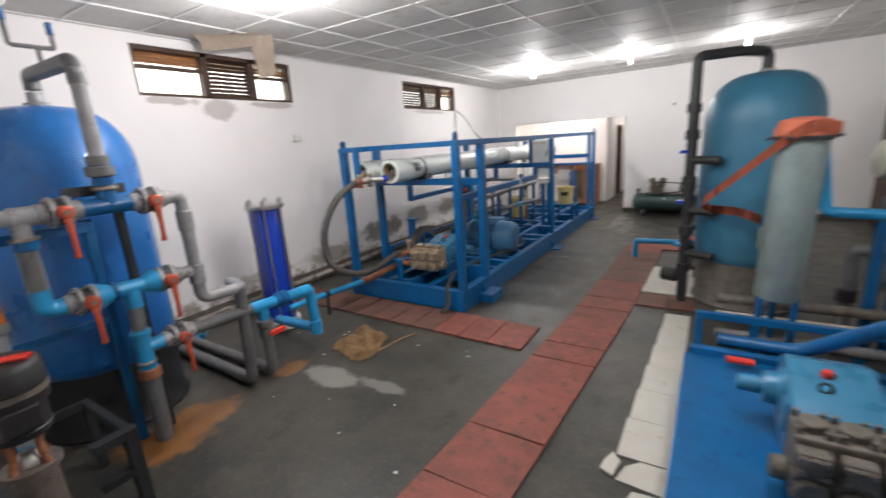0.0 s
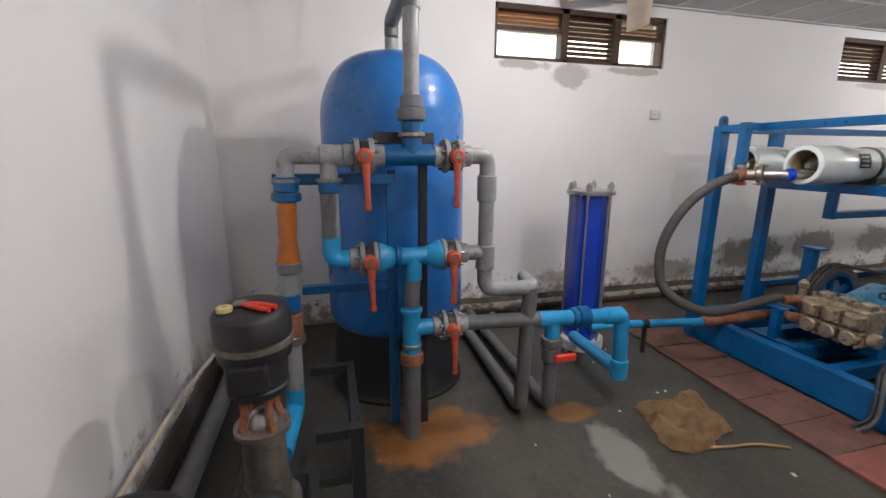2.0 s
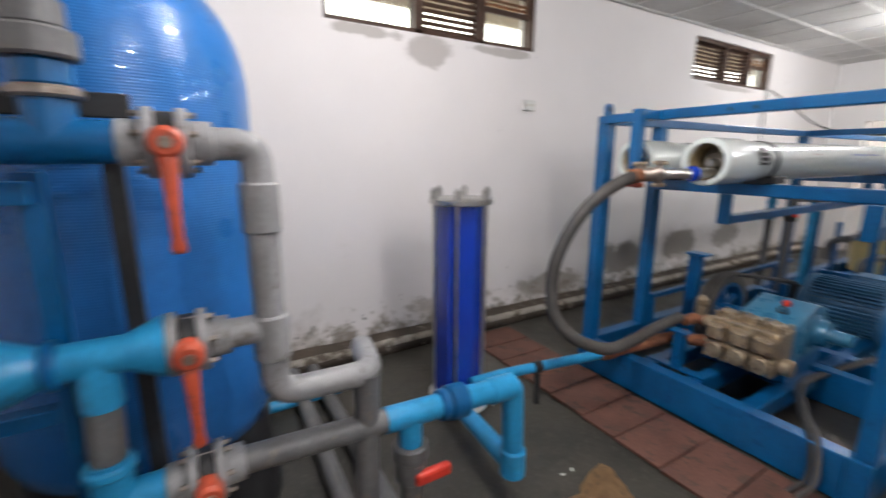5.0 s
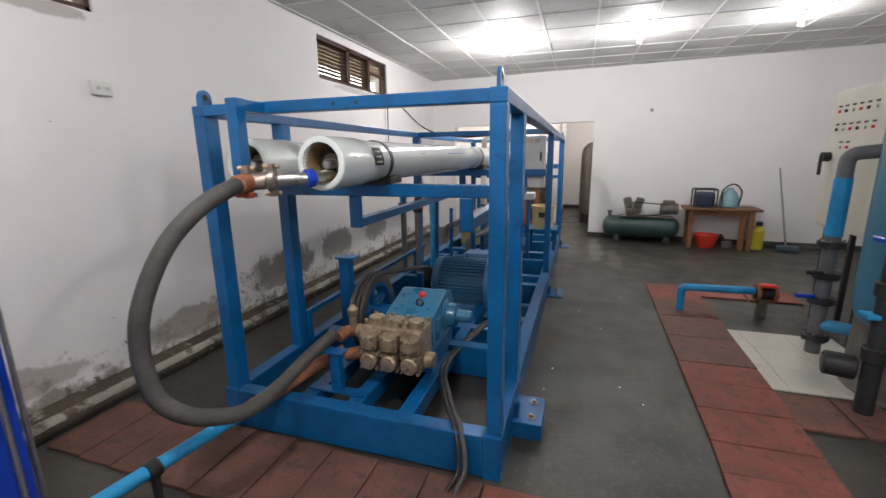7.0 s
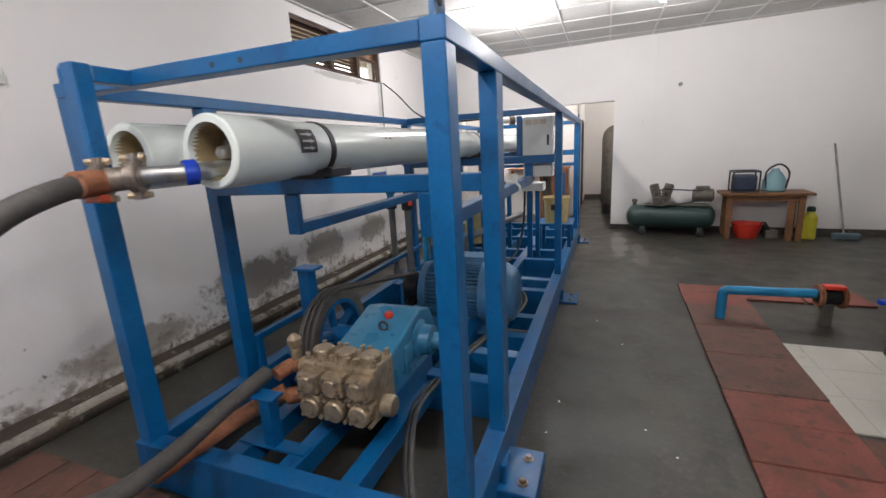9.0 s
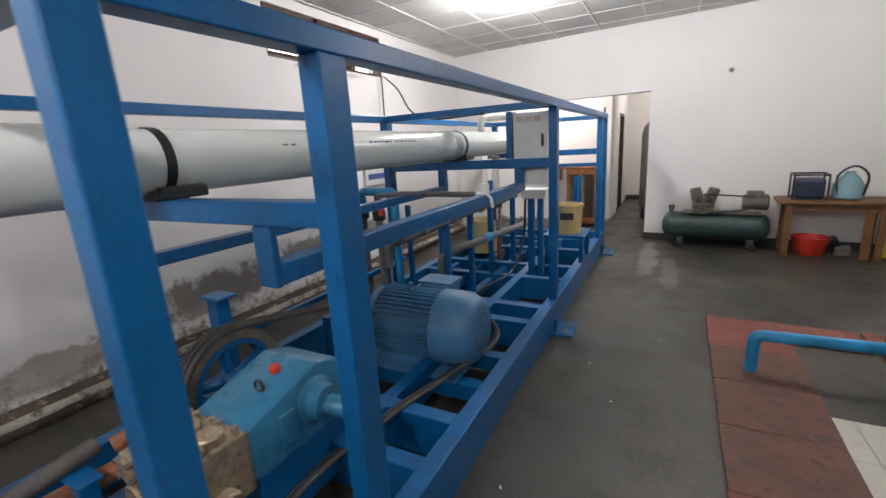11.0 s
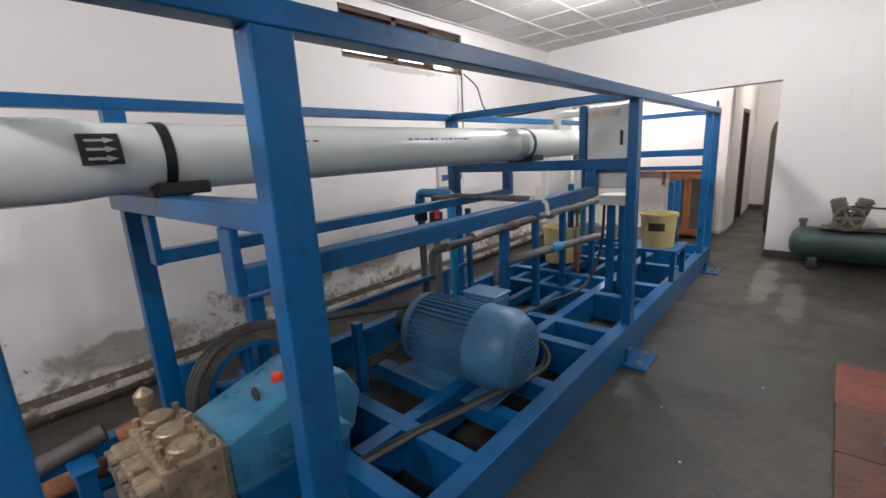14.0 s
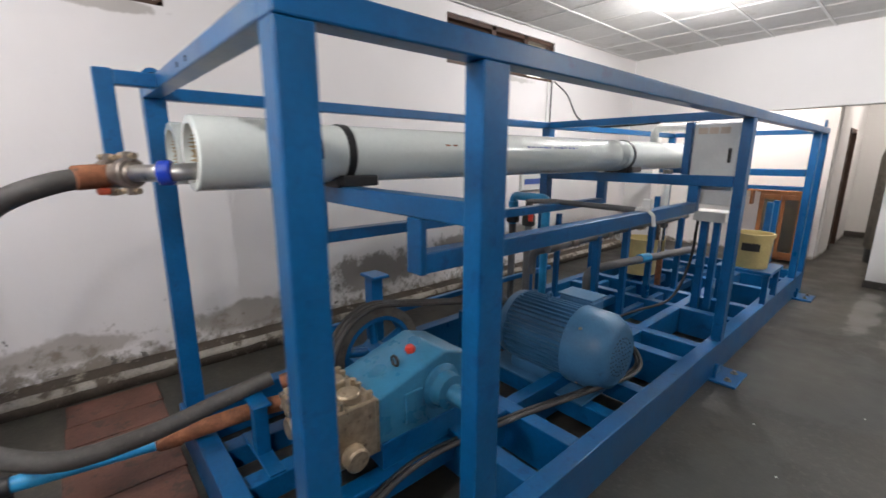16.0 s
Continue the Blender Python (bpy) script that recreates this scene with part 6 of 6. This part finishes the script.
part("regulator", turn_profile([(0, 0.03), (0.06, 0.03), (0.07, 0.045), (0.1, 0.04), (0.11, 0.015)], (-0.93, 10.22, 0.46), (0, 0, 1), 16), IRON, co)

tb = thing("work_table", (0.78, 10.15, 0), "small wooden work table with a plywood top", "table")
part("tabletop", box(0.22, 9.92, 0.64, 1.3, 10.45, 0.675, 0.004), TIMBER, tb)
for x, y in ((0.3, 9.96), (1.14, 9.96), (0.3, 10.36), (1.14, 10.36)):
    part("leg", box(x, y, 0, x + 0.07, y + 0.06, 0.64), TIMBER, tb)
part("apron", box(0.37, 9.97, 0.56, 1.14, 9.99, 0.64), TIMBER, tb)
part("leg_board", box(1.02, 9.97, 0.0, 1.1, 10.0, 0.56), TIMBER, tb)
wd = thing("small_generator", (0.52, 10.2, 0.675), "small dark blue machine in a tube cage", "machine")
part("body", box(0.38, 10.06, 0.69, 0.66, 10.34, 0.92, 0.03), surf("navy_metal", (0.02, 0.03, 0.06), 0.5, var=0.3), wd)
for y in (10.04, 10.36):
    part("cage", pipe([(0.36, y, 0.68), (0.36, y, 0.97), (0.68, y, 0.97), (0.68, y, 0.68), (0.36, y, 0.68)], 0.011, 0.03, 8), BLACKM, wd)
for x in (0.36, 0.68):
    part("cage_bar", pipe([(x, 10.04, 0.97), (x, 10.36, 0.97)], 0.011, seg=8), BLACKM, wd)
jr = thing("sprayer_tank", (0.88, 10.2, 0.675), "pale blue plastic sprayer tank on the table", "sprayer")
part("tank", turn_profile([(0, 0.12), (0.02, 0.14), (0.16, 0.14), (0.25, 0.09), (0.29, 0.05), (0.32, 0.045)], (0.88, 10.2, 0.676), (0, 0, 1), 28), surf("pale_blue_plastic", (0.2, 0.36, 0.4), 0.4, var=0.1), jr)
part("hose", cable([(0.78, 10.12, 0.72), (0.76, 10.12, 0.95), (0.9, 10.12, 1.06), (1.02, 10.12, 0.95), (1.0, 10.12, 0.72)], 0.012), BLACK, jr)
rb = thing("red_basin", (0.58, 10.12, 0), "red plastic basin under the table", "basin")
part("basin", turn_profile([(0, 0.13), (0.01, 0.14), (0.2, 0.19), (0.22, 0.2), (0.22, 0.185), (0.02, 0.13)], (0.6, 10.15, 0), (0, 0, 1), 28), REDP, rb)
jk = thing("scrap_pump", (0.9, 10.15, 0), "small grimy machine part under the table", "machine part")
part("body", box(0.82, 10.08, 0, 0.98, 10.25, 0.12, 0.02), IRON, jk)
part("shaft", rod((0.86, 10.16, 0.11), (0.78, 10.12, 0.22), 0.045, 16, bev=0.01), BLACKM, jk)
fe = thing("yellow_can", (1.3, 10.14, 0), "yellow can with a green cap beside the table", "can")
part("can", turn_profile([(0, 0.075), (0.01, 0.085), (0.32, 0.085), (0.36, 0.05), (0.4, 0.035)], (1.34, 10.2, 0), (0, 0, 1), 22), surf("yellow_plastic", (0.6, 0.55, 0.04), 0.4, var=0.1), fe)
part("cap", turn_profile([(0, 0.05), (0.05, 0.05), (0.07, 0.03)], (1.34, 10.2, 0.39), (0, 0, 1), 16), GREEN_D, fe)
br = thing("broom", (1.7, 10.3, 0), "long grey broom leaning against the end wall", "broom")
part("stick", rod((1.74, 10.22, 0.05), (1.58, 10.5, 1.3), 0.013, 10), PIPE, br)
part("head", box(1.6, 10.14, 0.0, 1.9, 10.24, 0.09, 0.02), surf("blue_grey_bristle", (0.09, 0.13, 0.16), 0.9), br)

for ob in (co, tb, wd, jr, rb, jk, fe, br, kn):
    on_end_wall(ob)

# ---- behind the opening ----
cbx = thing("glass_cabinet", (-2.38, 11.4, 0), "small varnished wooden cabinet with glass doors", "cabinet")
part("carcass", box(-2.64, 11.22, 0.04, -2.1, 11.6, 1.03, 0.006), WOOD, cbx)
part("inner", box(-2.6, 11.205, 0.12, -2.14, 11.219, 0.97, 0), surf("cabinet_inside", (0.2, 0.17, 0.13), 0.7), cbx)
for x0, x1 in ((-2.62, -2.375), (-2.365, -2.12)):
    d = part("door", box(x0, 11.185, 0.08, x0 + 0.045, 11.203, 1.0, 0.003), WOOD, cbx)
    part("stile", box(x1 - 0.045, 11.185, 0.08, x1, 11.203, 1.0, 0.003), WOOD, d)
    part("rail", box(x0 + 0.045, 11.185, 0.08, x1 - 0.045, 11.203, 0.16, 0.003), WOOD, d)
    part("rail", box(x0 + 0.045, 11.185, 0.93, x1 - 0.045, 11.203, 1.0, 0.003), WOOD, d)
    part("pane", box(x0 + 0.045, 11.192, 0.16, x1 - 0.045, 11.196, 0.93, 0), PANE, d)
part("top", box(-2.67, 11.19, 1.03, -2.07, 11.62, 1.06, 0.004), WOOD, cbx)
shf = thing("wall_shelf", (-3.0, 11.75, 1.0), "narrow wooden wall shelf with a bracket", "shelf")
part("board", box(-3.35, 11.53, 1.02, -2.75, 11.75, 1.045, 0.003), WOOD, shf)
part("bracket", box(-2.85, 11.6, 0.8, -2.82, 11.75, 1.02, 0.003), WOOD, shf)
part("bracket", box(-3.28, 11.6, 0.8, -3.25, 11.75, 1.02, 0.003), WOOD, shf)
dt = thing("grey_tank", (-1.28, 12.4, 0), "tall dark grey pressure tank in the corridor", "tank")
part("shell", turn_profile([(0.2, 0.25), (0.25, 0.28), (1.55, 0.28), (1.68, 0.25), (1.78, 0.17), (1.83, 0.05)], (-1.22, 12.35, 0), (0, 0, 1), 40), IRON, dt)
part("skirt", turn_profile([(0, 0.25), (0.22, 0.25)], (-1.22, 12.35, 0), (0, 0, 1), 40), BLACKM, dt)
part("nozzle", rod((-1.22, 12.35, 1.82), (-1.22, 12.35, 1.9), 0.05, 18), BLACK, dt)
dr = thing("door_1", (-1.95, 13.35, 0), "dark brown wooden door frame and door", "door", "", "structure")
part("door_frame", box(-2.1, 12.95, 0, -1.935, 13.01, 2.0), WOOD_D, dr)
part("door_frame", box(-2.1, 13.69, 0, -1.935, 13.75, 2.0), WOOD_D, dr)
part("door_frame", box(-2.1, 13.01, 1.94, -1.935, 13.69, 2.0), WOOD_D, dr)
part("door_leaf", box(-2.08, 13.01, 0.01, -2.04, 13.69, 1.94, 0.003), WOOD_D, dr)
dr2 = thing("door_2", (2.85, 9.7, 0), "dark brown wooden door in the side wall", "door", "", "structure")
part("door_leaf", box(2.8, 9.35, 0.005, 2.845, 10.15, 2.05, 0.004), WOOD_D, dr2)
part("door_frame", box(2.78, 9.28, 0, 2.849, 9.35, 2.12, 0.004), WOOD_D, dr2)
part("door_frame", box(2.78, 10.15, 0, 2.849, 10.22, 2.12, 0.004), WOOD_D, dr2)
part("door_handle", rod((2.8, 9.45, 1.0), (2.75, 9.45, 1.0), 0.018, 12), STEEL, dr2)

# ---- floor covers and tiles, piece by piece ----
covers = tagged(thing("floor_covers", (-0.6, 4.0, 0), "red and brown clay-coloured trench covers laid on the floor", "floor covers", "", "structure"))
random.seed(3)


def cover(x0, y0, x1, y1, mat, parent=covers, h=0.022, slant=0.0):
    dz = random.uniform(-0.005, 0.004)
    bm = box(x0 + 0.004, y0 + 0.004, 0.001, x1 - 0.004, y1 - 0.004, h + dz, 0.004)
    for v in bm.verts:
        v.co.x += slant * (v.co.y - y0)
    c = Vector(((x0 + x1) / 2, (y0 + y1) / 2, 0))
    bm.transform(Matrix.Translation(c) @ Matrix.Rotation(radians(random.uniform(-0.7, 0.7)), 4, "Z") @ Matrix.Rotation(radians(random.uniform(-0.15, 0.15)), 4, "X") @ Matrix.Translation(-c))
    part("cover", bm, mat, parent)


def edge(y):
    return -0.92 + 0.058 * (y - 1.3) if y < 4.2 else -0.752 + 0.022 * (y - 4.2)


y = -0.6
while y < 7.3:
    d = random.choice((0.5, 0.54, 0.5)) if y < 3.0 else random.choice((0.26, 0.3, 0.34)) if y < 5.1 else random.choice((0.5, 0.62))
    e = min(y + d, 7.38)
    if 7.38 - e < 0.12:
        e = 7.38
    cover(edge(y), y, edge(y) + 0.53, e, REDTILE if y < 5.1 or y > 6.4 else BROWNTILE, slant=(edge(e) - edge(y)) / (e - y))
    y = e
x = -4.3
while x < -0.95:
    w = random.choice((0.24, 0.28, 0.3))
    e = min(x + w, -0.93)
    if -0.93 - e < 0.1:
        e = -0.93
    cover(x, 3.12 - 0.03 * (x + 2), e, 3.62 - 0.02 * (x + 2), BROWNTILE if x < -1.9 else REDTILE)
    x = e
for x in (-0.2, 0.3):
    cover(x, 7.0, x + 0.48, 7.36, REDTILE)
cover(-0.27, 4.56, 0.08, 4.97, BROWNTILE)
cover(0.09, 4.56, 0.34, 4.97, BROWNTILE)
wt = thing("white_tiles", (0.0, 5.5, 0), "white floor tiles with brown stains and broken edges", "floor tiles", "", "structure")


def tile(x0, y0, x1, y1):
    part("tile", box(x0 + 0.0015, y0 + 0.0015, 0.0005, x1 - 0.0015, y1 - 0.0015, 0.012, 0.002), WTILE, wt)


for i in range(3):
    for j in range(3):
        x, y = (-0.27, -0.09, 0.24)[i], 5.02 + 0.35 * j
        tile(x, y, (-0.09, 0.24, 0.6)[i], y + 0.35)
for j in range(6):
    y0 = 2.15 + 0.38 * j
    tile(0.03 + 0.012 * j, y0, 0.31, y0 + 0.38)


def shard(x, y, pts):
    bm = bmesh.new()
    f = bm.faces.new([bm.verts.new((x + a, y + b, 0.001)) for a, b in pts])
    ex = bmesh.ops.extrude_face_region(bm, geom=[f])
    bmesh.ops.translate(bm, vec=(0, 0, 0.011), verts=[v for v in ex["geom"] if isinstance(v, bmesh.types.BMVert)])
    part("tile_shard", bm, WTILE, wt)


shard(0.06, 1.95, [(0, 0), (0.24, -0.02), (0.24, 0.19), (0.1, 0.19), (0.03, 0.12)])
shard(-0.03, 2.0, [(0, 0), (0.07, -0.03), (0.09, 0.1), (0.04, 0.16), (0.01, 0.08)])
shard(0.1, 1.6, [(0, 0.1), (0.08, 0), (0.2, 0.02), (0.2, 0.32), (0.05, 0.3)])

# ---- small things on the long wall ----
sbd = thing("wall_board", (X0, 8.05, 1.25), "small white and blue switch board on the wall", "switch board")
part("board", box(X0, 7.8, 1.1, X0 + 0.05, 8.3, 1.5, 0.005), WHITEP, sbd)
part("strip", box(X0 + 0.05, 7.85, 1.18, X0 + 0.056, 8.25, 1.25, 0), INKB, sbd)
for k in range(6):
    hk = thing("hanging_tool", (X0, 8.9 + 0.13 * k, 1.35), "small grey tool hanging from a wall hook", "tool", "tools on hooks")
    part("hook", rod((X0, 8.9 + 0.13 * k, 1.42), (X0 + 0.04, 8.9 + 0.13 * k, 1.43), 0.006, 8), STEEL, hk)
    part("tool", turn_profile([(0, 0.012), (0.04, 0.02), (0.1, 0.024), (0.14 + 0.02 * (k % 3), 0.014)], (X0 + 0.035, 8.9 + 0.13 * k, 1.42), (0, 0, -1), 12), (STEEL_D, RUST, IRON)[k % 3], hk)

# litter: paint chips and a bottle cap on the floor
random.seed(11)
chips = bmesh.new()
for k in range(60):
    x, y = random.uniform(-3.4, 0.0), random.uniform(1.2, 7.0)
    if not (-1.75 < x < -0.97 or y < 3.0):
        continue
    r = random.uniform(0.004, 0.011)
    a = random.uniform(0, 3)
    own = box(-r, -r * 0.7, 0, r, r * 0.7, 0.003, 0)
    own.transform(Matrix.Translation((x, y, 0.0005)) @ Matrix.Rotation(a, 4, "Z"))
    merge(chips, own)
tagged(part("litter", chips, WHITEP), "scattered pale paint chips on the floor", "litter", "", "stuff")
